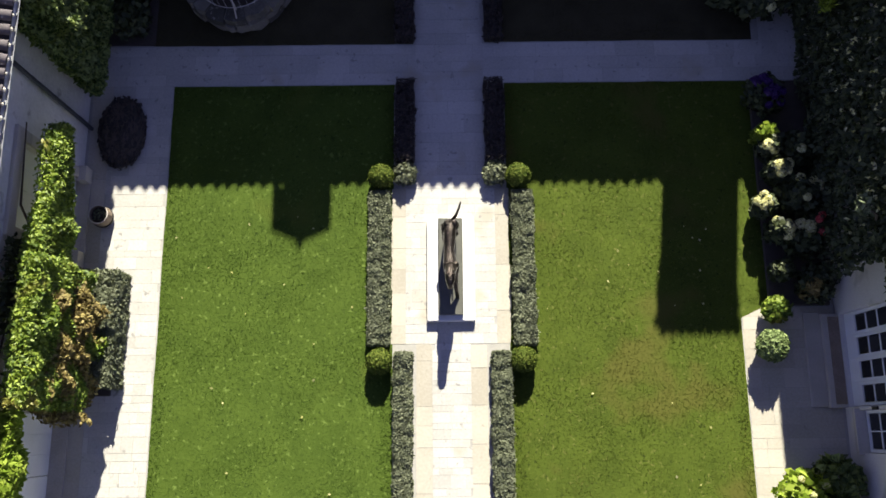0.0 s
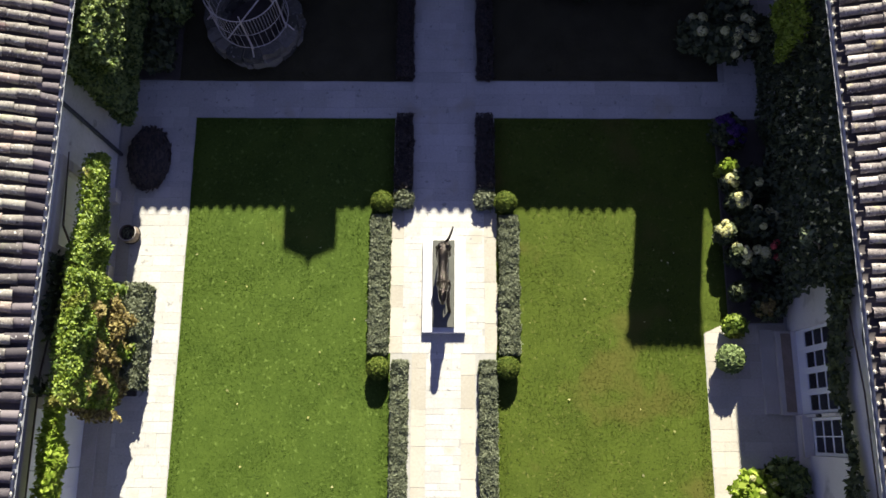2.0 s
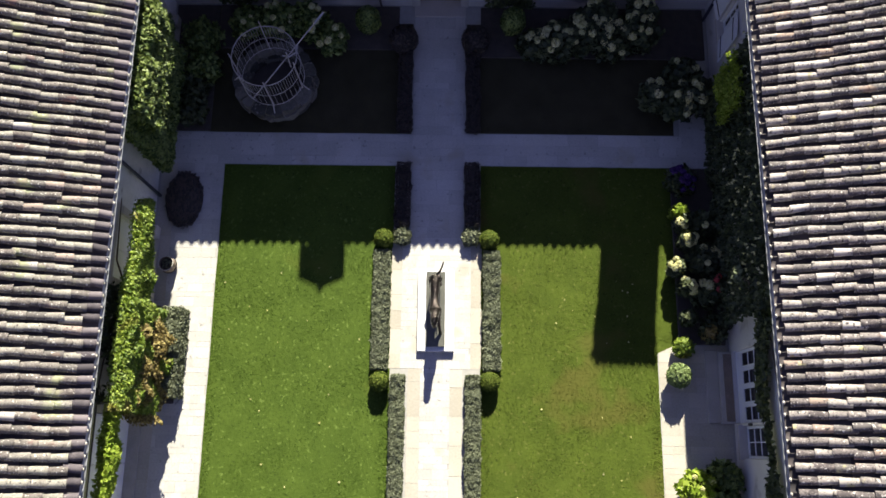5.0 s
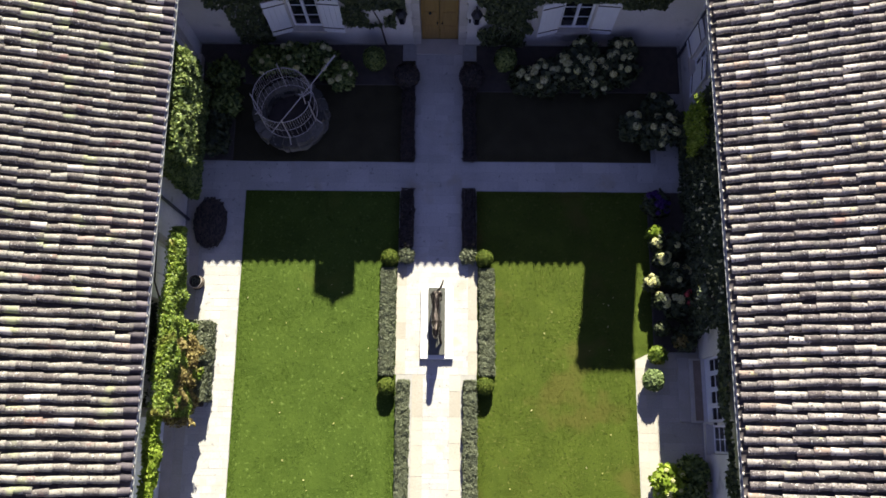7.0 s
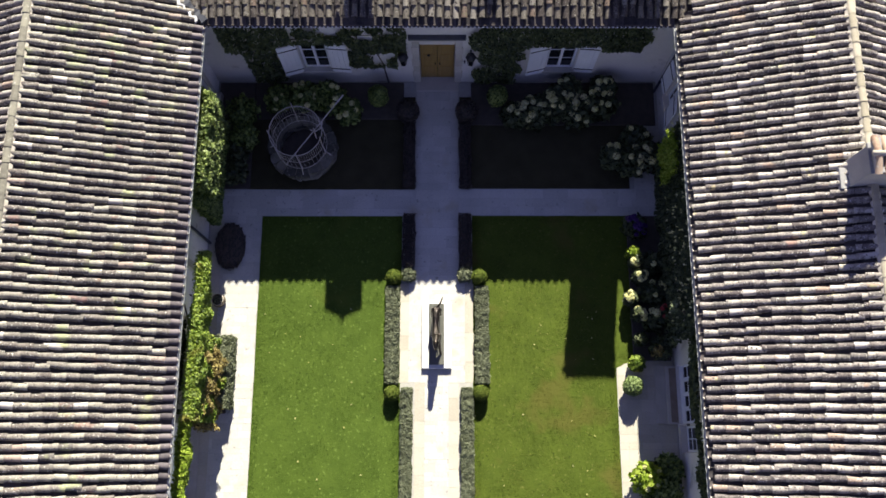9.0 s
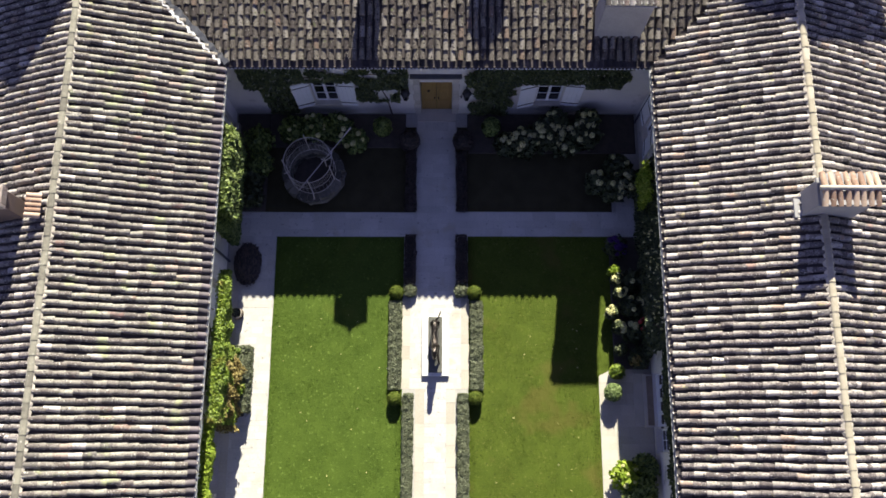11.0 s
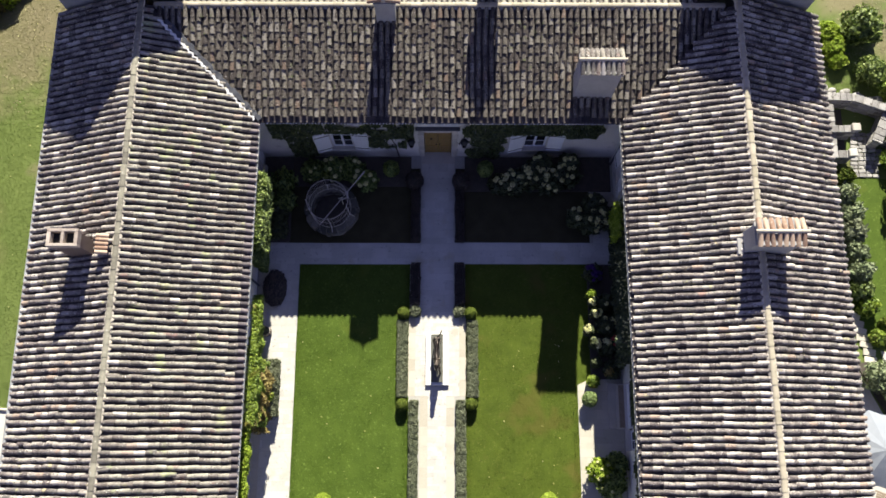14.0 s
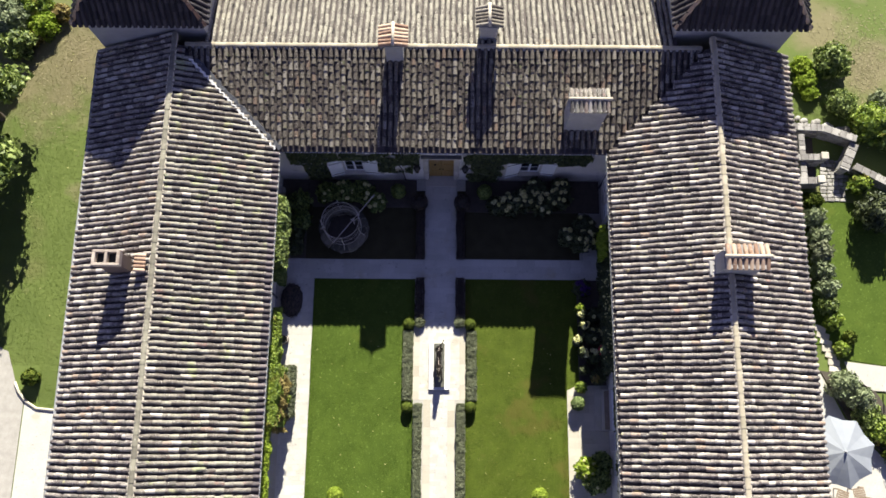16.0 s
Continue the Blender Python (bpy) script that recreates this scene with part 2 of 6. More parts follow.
GRAVEL = material("pale_gravel", (0.27, 0.255, 0.23), (0.42, 0.4, 0.365), 4, 60, 0.95, 0.4)
INSIDE = material("dim_room", (0.1, 0.095, 0.09), (0.14, 0.13, 0.12), 2, 20, 0.9, 0.0)
WOODEN = material("weathered_wood", (0.16, 0.12, 0.085), (0.28, 0.22, 0.16), 4, 40, 0.8, 0.3, stretch=(1, 1, 6))
BLADES = material("grass_blades", (0.055, 0.098, 0.011), (0.118, 0.188, 0.028), 2.2, 14, 0.8, 0.0, vary=0.5, translucent=0.4, spots=[((0.18, 0.25, 0.06), 11.0, 0.59)], gloss=0.2)
BLADES_DRY = material("yellowed_grass_blades", (0.057, 0.084, 0.01), (0.124, 0.16, 0.022), 2.2, 14, 0.8, 0.0, vary=0.5, translucent=0.4, spots=[((0.13, 0.13, 0.025), 0.6, 0.56), ((0.18, 0.2, 0.05), 11.0, 0.6), ((0.2, 0.14, 0.058), 1.1, 0.67)], gloss=0.2)
GARDEN_BLADES = material("garden_grass_blades", (0.07, 0.105, 0.014), (0.14, 0.185, 0.032), 0.6, 9, 0.8, 0.0, vary=0.3, translucent=0.35, spots=[((0.15, 0.15, 0.05), 0.3, 0.56)], gloss=0.3)
STRAW = material("dry_straw_blades", (0.17, 0.16, 0.07), (0.33, 0.28, 0.17), 1.5, 20, 0.9, 0.0, vary=0.7)
IVY = material("ivy_leaves", (0.06, 0.1, 0.018), (0.29, 0.36, 0.1), 3, 30, 0.6, 0.0, vary=0.9, translucent=0.3)
VINE = material("vine_leaves", (0.1, 0.165, 0.018), (0.32, 0.41, 0.06), 2, 30, 0.55, 0.0, vary=0.8, translucent=0.35, spots=[((0.29, 0.27, 0.06), 1.6, 0.6)])
AUTUMN = material("turning_leaves", (0.15, 0.11, 0.032), (0.38, 0.31, 0.1), 3, 30, 0.7, 0.0, vary=0.9, translucent=0.3)
DARKLEAF = material("dark_leaves", (0.036, 0.05, 0.02), (0.095, 0.115, 0.044), 4, 30, 0.6, 0.0, vary=0.9, translucent=0.2)
LIME = material("yellow_green_leaves", (0.19, 0.28, 0.025), (0.37, 0.46, 0.07), 4, 30, 0.75, 0.0, vary=0.7, translucent=0.4, gloss=0.2)
HYDRANGEA = material("hydrangea_petals", (0.64, 0.63, 0.27), (0.87, 0.84, 0.5), 6, 60, 0.7, 0.0, vary=0.6, translucent=0.3)
PURPLE = material("purple_petals", (0.06, 0.02, 0.14), (0.14, 0.06, 0.27), 6, 60, 0.7, 0.0, vary=0.8, translucent=0.3)
RED = material("red_petals", (0.5, 0.05, 0.06), (0.7, 0.15, 0.13), 6, 60, 0.6, 0.0, vary=0.6, translucent=0.2)
CREEPER = material("creeper_leaves", (0.04, 0.055, 0.018), (0.125, 0.15, 0.05), 4, 30, 0.6, 0.0, vary=0.9, translucent=0.25)
# purplish leaves, darkened to hold the shade of hedges and shrubs near the house
PURPLE_LEAF = material("purple_leaves_with_shade", (0.038, 0.032, 0.028), (0.1, 0.078, 0.062), 5, 40, 0.7, 0.0, vary=0.8, translucent=0.15)
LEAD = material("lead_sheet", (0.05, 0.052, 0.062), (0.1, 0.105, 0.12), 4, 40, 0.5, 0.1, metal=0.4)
# lawn colour for the plots by the house, darkened to hold their shade
SHADED_TURF = material("turf_with_shade", (0.04, 0.036, 0.019), (0.07, 0.062, 0.034), 2.0, 50, 0.98, 0.5, gloss=0.15)
SHADED_TURF_BLADES = material("sparse_blades_with_shade", (0.04, 0.04, 0.014), (0.08, 0.076, 0.03), 2.0, 12, 0.9, 0.0, vary=0.6, translucent=0.3, gloss=0.15)
SILVER = material("grey_leaves", (0.12, 0.155, 0.075), (0.27, 0.31, 0.17), 4, 40, 0.8, 0.0, vary=0.8, translucent=0.2)
glass = bpy.data.materials.new("window_glass")
glass.use_nodes = True
glass.node_tree.nodes["Principled BSDF"].inputs["Base Color"].default_value = (0.012, 0.014, 0.018, 1)
glass.node_tree.nodes["Principled BSDF"].inputs["Roughness"].default_value = 0.05
GLASS = glass


def dry_zones(mat, zones, colour):
    """Blends a dry colour into a ground material round some places (x, y, reach), with a ragged border."""
    nt = mat.node_tree
    n, link = nt.nodes, nt.links.new
    target = n["Principled BSDF"].inputs["Base Color"]
    source = target.links[0].from_socket
    geo = n.new("ShaderNodeNewGeometry")
    rag = n.new("ShaderNodeTexNoise")
    rag.inputs["Scale"].default_value = 1.1
    rag.inputs["Detail"].default_value = 7
    link(geo.outputs["Position"], rag.inputs["Vector"])
    for x, y, reach in zones:
        far = n.new("ShaderNodeVectorMath")
        far.operation = "DISTANCE"
        far.inputs[1].default_value = (x, y, -0.06)
        link(geo.outputs["Position"], far.inputs[0])
        add = n.new("ShaderNodeMath")
        add.operation = "MULTIPLY_ADD"
        add.inputs[1].default_value = reach * 1.3
        link(rag.outputs["Fac"], add.inputs[0])
        link(far.outputs["Value"], add.inputs[2])
        fade = n.new("ShaderNodeMapRange")
        fade.inputs["From Min"].default_value = reach * 1.75
        fade.inputs["From Max"].default_value = reach * 1.1
        fade.inputs["To Max"].default_value = 0.85
        link(add.outputs[0], fade.inputs["Value"])
        mx = n.new("ShaderNodeMix")
        mx.data_type = "RGBA"
        mx.inputs["B"].default_value = (*colour, 1)
        link(fade.outputs["Result"], mx.inputs["Factor"])
        link(source, mx.inputs["A"])
        source = mx.outputs["Result"]
    link(source, target)


DRY_ZONES = [(-18.4, 15.2, 3.6), (-16.3, 15.8, 2.2), (17.9, 17.3, 1.7), (20.0, 15.2, 1.8), (22.5, 13.4, 1.9)]
dry_zones(MEADOW, DRY_ZONES, (0.2, 0.172, 0.092))
dry_zones(GARDEN_BLADES, DRY_ZONES, (0.22, 0.19, 0.105))

# ---- ground, lawns, paving ----
setting("ground", box(-600, -600, -0.6, 600, 600, -0.06), MEADOW, "rough grass and dry ground round the house")
setting("court_bed", box(-7.2, -14, -0.06, 7.2, 9.6, -0.002), JOINT, "sandy bed under the paving")
LAWNS = (("lawn_southwest", -5.53, -14.0, -1.1, 4.93), ("lawn_southeast", 1.1, -14.0, 5.44, 4.95), ("lawn_northwest", -6.0, 5.82, -0.72, 9.0), ("lawn_northeast", 0.72, 5.85, 6.15, 9.0))


def lawn(name, x0, y0, x1, y1, bay=False, thin=False):
    """A turf slab with a slightly wavy border; bay widens it on the east beside the flower bed; thin takes the
    shade-darkened colour.
    """
    nx, ny = int((x1 - x0) / 0.25), int((y1 - y0) / 0.25)
    bm = bmesh.new()
    grid = []
    for j in range(ny + 1):
        row = []
        for i in range(nx + 1):
            y = y0 + (y1 - y0) * j / ny
            x = x0 + (x1 + (0.55 + 0.05 * (y - 0.35) if bay and y > 0.35 else 0.0) - x0) * i / nx
            edge = i in (0, nx) or j in (0, ny)
            z = 0.0 if edge else 0.022 + 0.008 * noise.noise((x * 1.4, y * 1.4, 0.3))
            wob = 0.012 * noise.noise((x * 3, y * 3, 5)) if edge else 0
            row.append(bm.verts.new((x + wob, y + wob, z)))
        grid.append(row)
    for a, b in zip(grid, grid[1:]):
        for i in range(nx):
            bm.faces.new((a[i], a[i + 1], b[i + 1], b[i]))
    return setting(name, bm, SHADED_TURF if thin else GRASS_DRY if bay else GRASS, "lawn beside the house, its shade put into a dark brown colour" if thin else "mown green lawn with drier patches", True)


def scatter_blades(rects, per_m2, height, width, seed):
    r = np.random.default_rng(seed)
    P = []
    for x0, y0, x1, y1 in rects:
        n = int((x1 - x0) * (y1 - y0) * per_m2)
        P.append(np.column_stack([r.uniform(x0 + 0.015, x1 - 0.015, n), r.uniform(y0 + 0.015, y1 - 0.015, n), np.full(n, 0.018)]))
    P = np.concatenate(P)
    n = len(P)
    ang = r.uniform(0, 2 * math.pi, n)
    side = np.column_stack([np.cos(ang), np.sin(ang), np.zeros(n)]) * width * 0.5
    lean = np.column_stack([r.normal(0, 0.5, n), r.normal(0, 0.5, n), r.uniform(0.6, 1.2, n)]) * height
    V = np.stack([P - side, P + side, P + lean], 1).reshape(-1, 3)
    return V, np.arange(3 * n).reshape(-1, 3)


def big_mesh(name, V, F, mat, smooth=False):
    """A mesh from numpy arrays; F has one width."""
    me = bpy.data.meshes.new(name)
    k = F.shape[1]
    me.vertices.add(len(V))
    me.vertices.foreach_set("co", np.asarray(V, np.float32).ravel())
    me.loops.add(F.size)
    me.loops.foreach_set("vertex_index", np.asarray(F, np.int32).ravel())
    me.polygons.add(len(F))
    me.polygons.foreach_set("loop_start", np.arange(0, F.size, k, dtype=np.int32))
    if smooth:
        me.polygons.foreach_set("use_smooth", np.ones(len(F), bool))
    me.materials.append(mat)
    me.update(calc_edges=True)
    me.validate()
    return me


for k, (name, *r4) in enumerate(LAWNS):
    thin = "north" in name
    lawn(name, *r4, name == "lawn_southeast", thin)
    rects = [(r4[0], max(r4[1], -6.5), r4[2], r4[3])]
    if name == "lawn_southeast":
        rects.append((5.44, 0.4, 5.97, 4.9))
    V, F = scatter_blades(rects, 1200 if thin else 1700, 0.02, 0.018, 20 + k)
    tagged(part("grass", big_mesh("grass", V, F, SHADED_TURF_BLADES if thin else BLADES_DRY if name == "lawn_southeast" else BLADES)), "sparse grass blades beside the house, shade put into their dark colour" if thin else "short green grass blades of the lawn", "grass", kind="stuff")

# paving: rows of limestone setts with wider border slabs
STONES = []


def pave(x0, y0, x1, y1, w, l, along="y", seed=0):
    """Courses of stones; along names the direction in which the courses run."""
    r = random.Random(seed)
    a0, a1, b0, b1 = (y0, y1, x0, x1) if along == "y" else (x0, x1, y0, y1)
    cols = max(1, round((b1 - b0) / w))
    cuts = [0.0] + [(c + r.uniform(-0.3, 0.3)) / cols for c in range(1, cols)] + [1.0]
    for c in range(cols):
        lo, hi = b0 + (b1 - b0) * cuts[c], b0 + (b1 - b0) * cuts[c + 1]
        a = a0 - r.uniform(0, l * 0.6)
        while a < a1:
            step = l * r.uniform(0.6, 1.7)
            s, e = max(a, a0), min(a + step, a1)
            if e - s > 0.05:
                STONES.append((lo, s, hi, e, 1) if along == "y" else (s, lo, e, hi, 1 if x0 == 5.46 else 0))
            a += step


pave(-0.66, -7.0, -0.36, -0.28, 0.3, 0.55, "y", 1)
pave(0.36, -7.0, 0.66, -0.28, 0.3, 0.55, "y", 2)
pave(-0.36, -7.0, 0.36, -0.28, 0.16, 0.3, "x", 3)
pave(-1.14, -0.28, -0.86, 2.75, 0.28, 0.6, "y", 4)
pave(0.86, -0.28, 1.14, 2.75, 0.28, 0.6, "y", 5)
pave(-0.86, -0.28, 0.86, 2.75, 0.17, 0.3, "x", 6)
pave(-0.68, 2.75, 0.68, 9.5, 0.3, 0.5, "x", 7)
pave(-7.15, 4.95, -0.68, 5.8, 0.28, 0.5, "x", 8)
pave(0.68, 4.97, 7.15, 5.83, 0.28, 0.5, "x", 9)
pave(-6.75, -7.0, -5.55, 4.95, 0.21, 0.34, "x", 10)
pave(-7.15, -7.0, -6.75, 4.95, 0.4, 0.5, "y", 11)
pave(5.46, -7.0, 7.15, 0.35, 0.24, 0.4, "x", 12)
pave(6.3, 5.83, 7.15, 7.0, 0.3, 0.45, "x", 14)
pavement = setting("pavement", box(-7.15, -13, -0.03, -5.5, -7.0, 0.0), PAVING, "pale worn limestone paving in the court")


def sett_mesh(k, mat):
    r = random.Random(k)
    bm = bmesh.new()
    top, bot = [], []
    for sx, sy in ((-1, -1), (1, -1), (1, 1), (-1, 1)):
        top.append(bm.verts.new((sx * (0.5 - 0.005 * r.random()), sy * (0.5 - 0.005 * r.random()), 0.002 * r.random())))
        bot.append(bm.verts.new((sx * 0.5, sy * 0.5, -0.03)))
    bm.faces.new(top)
    for i in range(4):
        j = (i + 1) % 4
        bm.faces.new((bot[i], bot[j], top[j], top[i]))
    me = bpy.data.meshes.new("paving_stone")
    bm.to_mesh(me)
    bm.free()
    me.materials.append(mat)
    return me


SETT = [[sett_mesh(k, mat) for k in range(5)] for mat in (PAVING, SLAB)]


def lay_paving():
    rest = (([], []), ([], []))
    pick = 0
    r = random.Random(3)
    for *s, kind in STONES:
        rest_v, rest_f = rest[kind]
        cx, cy = (s[0] + s[2]) / 2, (s[1] + s[3]) / 2
        m = Matrix.LocRotScale((cx, cy, 0.002 + r.uniform(-0.001, 0.001)), Euler((r.uniform(-0.003, 0.003), r.uniform(-0.003, 0.003), 0)), (s[2] - s[0] - 0.0015, s[3] - s[1] - 0.0015, 1))
        s = (s[0] + r.uniform(0, 0.003), s[1] + r.uniform(0, 0.003), s[2] - r.uniform(0, 0.003), s[3] - r.uniform(0, 0.003))
        m = m @ Matrix.Diagonal(((s[2] - s[0]) / (m.col[0].length + 1e-6), (s[3] - s[1]) / (m.col[1].length + 1e-6), 1, 1))
        me = SETT[kind][r.randrange(5)]
        if pick < 300 and abs(cx) < 1.2 and -1.6 < cy < 2.75:
            ob = new("paving_stone", me)
            ob.parent = pavement
            ob.matrix_basis = m
            pick += 1
        else:
            base = len(rest_v)
            rest_v += [m @ v.co for v in me.vertices]
            rest_f += [[base + i for i in p.vertices] for p in me.polygons]
    for (rest_v, rest_f), mat in zip(rest, (PAVING, SLAB)):
        ob = part("paving_stones", mesh_from("paving_stones", rest_v, rest_f, mat), None, pavement)
        tagged(ob, kind="stuff")


# ---- walls with openings ----
def wall(name, axis, at, thick, a0, a1, z1, openings, mat, label):
    """A wall in the plane axis = at, from a0 to a1, thick towards positive axis, openings (a, b, low, high) cut through."""
    As = sorted({a0, a1, *[o[0] for o in openings], *[o[1] for o in openings]})
    Zs = sorted({0.0, z1, *[o[2] for o in openings], *[o[3] for o in openings]})
    bm = bmesh.new()
    for p, q in zip(As, As[1:]):
        for lo, hi in zip(Zs, Zs[1:]):
            if any(o[0] <= p and q <= o[1] and o[2] <= lo and hi <= o[3] for o in openings):
                continue
            t0, t1 = sorted((at, at + thick))
            if axis == "x":
                add_box(bm, t0, p, lo, t1, q, hi)
            else:
                add_box(bm, p, t0, lo, q, t1, hi)
    bmesh.ops.remove_doubles(bm, verts=bm.verts, dist=0.0005)
    inner = [f for f in bm.faces if len(f.verts) == 4 and any(g is not f and set(g.verts) == set(f.verts) for g in f.verts[0].link_faces)]
    bmesh.ops.delete(bm, geom=inner, context="FACES_ONLY")
    return setting(name, bm, mat, label)


wall("wall_north", "y", 9.55, 0.5, -7.2, 7.2, 3.98, [(-0.54, 0.55, 0.0, 2.55), (-4.2, -3.36, 0.9, 2.6), (3.42, 4.3, 0.9, 2.6)], WALL, "pale lime-rendered wall with climbers under the eaves")
wall("wall_east", "x", 7.2, 0.5, -9.0, 9.55, 4.05, [(-1.5, 0.2, 0.12, 2.1), (-2.3, -1.56, 0.5, 2.1), (8.1, 8.6, 1.0, 2.3)], WALL, "pale lime-rendered courtyard wall with glazed doors")
wall("wall_west", "x", -7.2, -0.5, -9.0, 9.55, 4.05, [(1.45, 2.95, 0.0, 2.35), (-3.7, -1.5, 0.0, 2.45), (7.9, 8.8, 0.0, 2.2)], MASONRY, "pale stone courtyard wall with white doors")
wall("wall_west_outer", "x", -13.8, 0.4, -9.0, 13.7, 3.95, [], WALL, "outer wall of the wing")
wall("wall_east_outer", "x", 13.85, -0.4, -9.0, 13.7, 3.95, [], WALL, "outer wall of the wing")
wall("wall_west_gable", "y", -9.0, 0.4, -13.39, -7.7, 3.95, [], WALL, "end wall of the wing")
wall("wall_east_gable", "y", -9.0, 0.4, 7.7, 13.44, 3.95, [], WALL, "end wall of the wing")
wall("wall_north_outer", "y", 17.0, 0.4, -9.4, 9.4, 4.0, [], WALL, "far wall of the main house")
setting("floor_inside", box(-13.35, -8.6, -0.02, -7.75, 13.0, 0.0), INSIDE, "dim floor inside the wing")
setting("floor_inside", box(7.75, -8.6, -0.02, 13.4, 13.0, 0.0), INSIDE, "dim floor inside the wing")
setting("floor_inside", box(-7.0, 10.1, -0.02, 7.0, 16.9, 0.0), INSIDE, "dim floor inside the house")
setting("partition", box(-9.3, -8.0, 0.0, -9.2, 13.0, 3.9), INSIDE, "dim inner wall")
setting("partition", box(9.2, -8.0, 0.0, 9.3, 13.0, 3.9), INSIDE, "dim inner wall")
setting("partition", box(-7.0, 12.0, 0.0, 7.0, 12.1, 3.9), INSIDE, "dim inner wall")

# ---- canal tile roofs ----
def canal_tile(k, length=0.42, r0=0.088, r1=0.07):
    """A tapered half-round cover tile: its low end at v = 0, hump along +z, with a lip."""
    r = random.Random(k)
    seg = 6
    verts, faces = [], []
    for v, rad, lift in ((0.0, r0, 0.016), (length, r1, 0.0), (0.0, r0, 0.016)):
        for i in range(seg + 1):
            a = math.pi * i / seg
            verts.append((rad * math.cos(a), v + r.uniform(-0.004, 0.004) * (v == 0), rad * 0.98 * math.sin(a) + lift))
    for i in range(seg + 1):
        a = math.pi * i / seg
        verts.append(((r0 - 0.016) * math.cos(a), 0.0, (r0 * 0.98 - 0.016) * math.sin(a) + 0.016))
    for i in range(seg):
        faces.append((i, i + 1, seg + 2 + i, seg + 1 + i))
        faces.append((3 * seg + 3 + i, 3 * seg + 4 + i, 2 * seg + 3 + i, 2 * seg + 2 + i))
    return verts, faces


def deck(name, pts, label, thick=0.1):
    """The closed boarding under a tiled slope."""
    n = len(pts)
    bm = bmesh.new()
    top = [bm.verts.new(p) for p in pts]
    low = [bm.verts.new((p[0], p[1], p[2] - thick)) for p in pts]
    bm.faces.new(top)
    bm.faces.new(list(reversed(low)))
    for i in range(n):
        bm.faces.new((low[i], low[(i + 1) % n], top[(i + 1) % n], top[i]))
    bmesh.ops.recalc_face_normals(bm, faces=bm.faces)
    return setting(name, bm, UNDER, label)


def roof(name, boards, eave, u, v, width, run, mat, label, inside=lambda a, b: True, pick=lambda a, b: False, pitch=0.235, show=0.33, seed=0, first=-0.03):
    """Rows of canal tiles: eave is a corner, u runs along the eave, v up the slope; (a, b) are metres along u and v."""
    eave, u, v = Vector(eave), Vector(u).normalized(), Vector(v).normalized()
    nrm = u.cross(v)
    if nrm.z < 0:
        nrm = -nrm
    r = random.Random(seed)
    kinds = [canal_tile(seed * 10 + k) for k in range(4)]
    meshes = [mesh_from("roof_tile", *k, mat, True) for k in kinds]
    M = Matrix((u, v, nrm)).transposed().to_4x4()
    # deck and channels
    cols = int(width / pitch)
    dv, df = [], []
    for c in range(cols + 1):
        a = (c + 0.5) * pitch
        if a > width:
            break
        bs = [b for b in np.arange(0, run + 0.01, 0.1) if inside(a, b)]
        if not bs:
            continue
        lo, hi = min(bs) - (0.06 if min(bs) < 0.05 else 0), max(bs)
        steps = max(1, int((hi - lo) / show))
        for s in range(steps):
            p, q = lo + (hi - lo) * s / steps, lo + (hi - lo) * (s + 1) / steps
            base = len(dv)
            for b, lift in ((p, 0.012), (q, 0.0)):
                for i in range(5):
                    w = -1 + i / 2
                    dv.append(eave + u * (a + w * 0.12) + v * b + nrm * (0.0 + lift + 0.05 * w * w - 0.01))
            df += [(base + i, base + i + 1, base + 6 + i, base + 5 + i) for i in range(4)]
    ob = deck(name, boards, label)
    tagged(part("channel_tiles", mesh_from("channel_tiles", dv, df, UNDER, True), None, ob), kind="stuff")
    rest_v, rest_f, chosen = [], [], 0
    for c in range(cols + 1):
        a = c * pitch
        wave = r.uniform(-0.012, 0.012)
        step = first + r.uniform(-0.04, 0.04)
        while step < run - 0.12:
            b = min(step, run - 0.4)
            if inside(a, b + 0.12):
                k = r.randrange(4)
                m = Matrix.Translation(eave + u * (a + wave + r.gauss(0, 0.009) + 0.012 * math.sin(b * 1.9 + c * 0.13)) + v * b + nrm * (0.035 + r.uniform(0, 0.012))) @ M @ Euler((r.gauss(0, 0.016), r.gauss(0, 0.03), r.gauss(0, 0.034))).to_matrix().to_4x4()
                if chosen < 300 and pick(a, b):
                    t = new("roof_tile", meshes[k])
                    t.parent = ob
                    t.matrix_basis = m
                    chosen += 1
                else:
                    base = len(rest_v)
                    rest_v += [m @ Vector(q) for q in kinds[k][0]]
                    rest_f += [[base + i for i in f] for f in kinds[k][1]]
            step += show + r.gauss(0, 0.014)
    tagged(part("roof_tiles", mesh_from("roof_tiles", rest_v, rest_f, mat, True), None, ob), kind="stuff")
    return ob


Y0 = -9.2
slope = Vector((-3.98, 0, 1.52))
run = slope.length
mid = lambda a, b: 1.1 < a + Y0 < 6.55
# inner slopes stop at the valley, which runs from the inner corner back to the ridge
roof_west = roof("roof_west_court", [(-6.6, Y0, 4.13), (-6.6, 9.3, 4.13), (-10.55, 13.2, 5.66), (-10.55, Y0, 5.66)], (-6.57, Y0, 4.2), (0, 1, 0), slope, 22.6, run, TILE_W, "weathered canal-tile slope with yellow lichen", lambda a, b: a + Y0 < 9.4 + b / run * 3.95, mid, seed=1, first=0.2)
roof("roof_west_garden", [(-14.13, Y0, 4.08), (-14.13, 13.7, 4.08), (-10.57, 13.7, 5.66), (-10.57, Y0, 5.66)], (-14.18, Y0, 4.15), (0, 1, 0), (3.62, 0, 1.57), 22.9, 3.94, TILE, "weathered canal-tile slope towards the garden", lambda a, b: True, mid, seed=2)
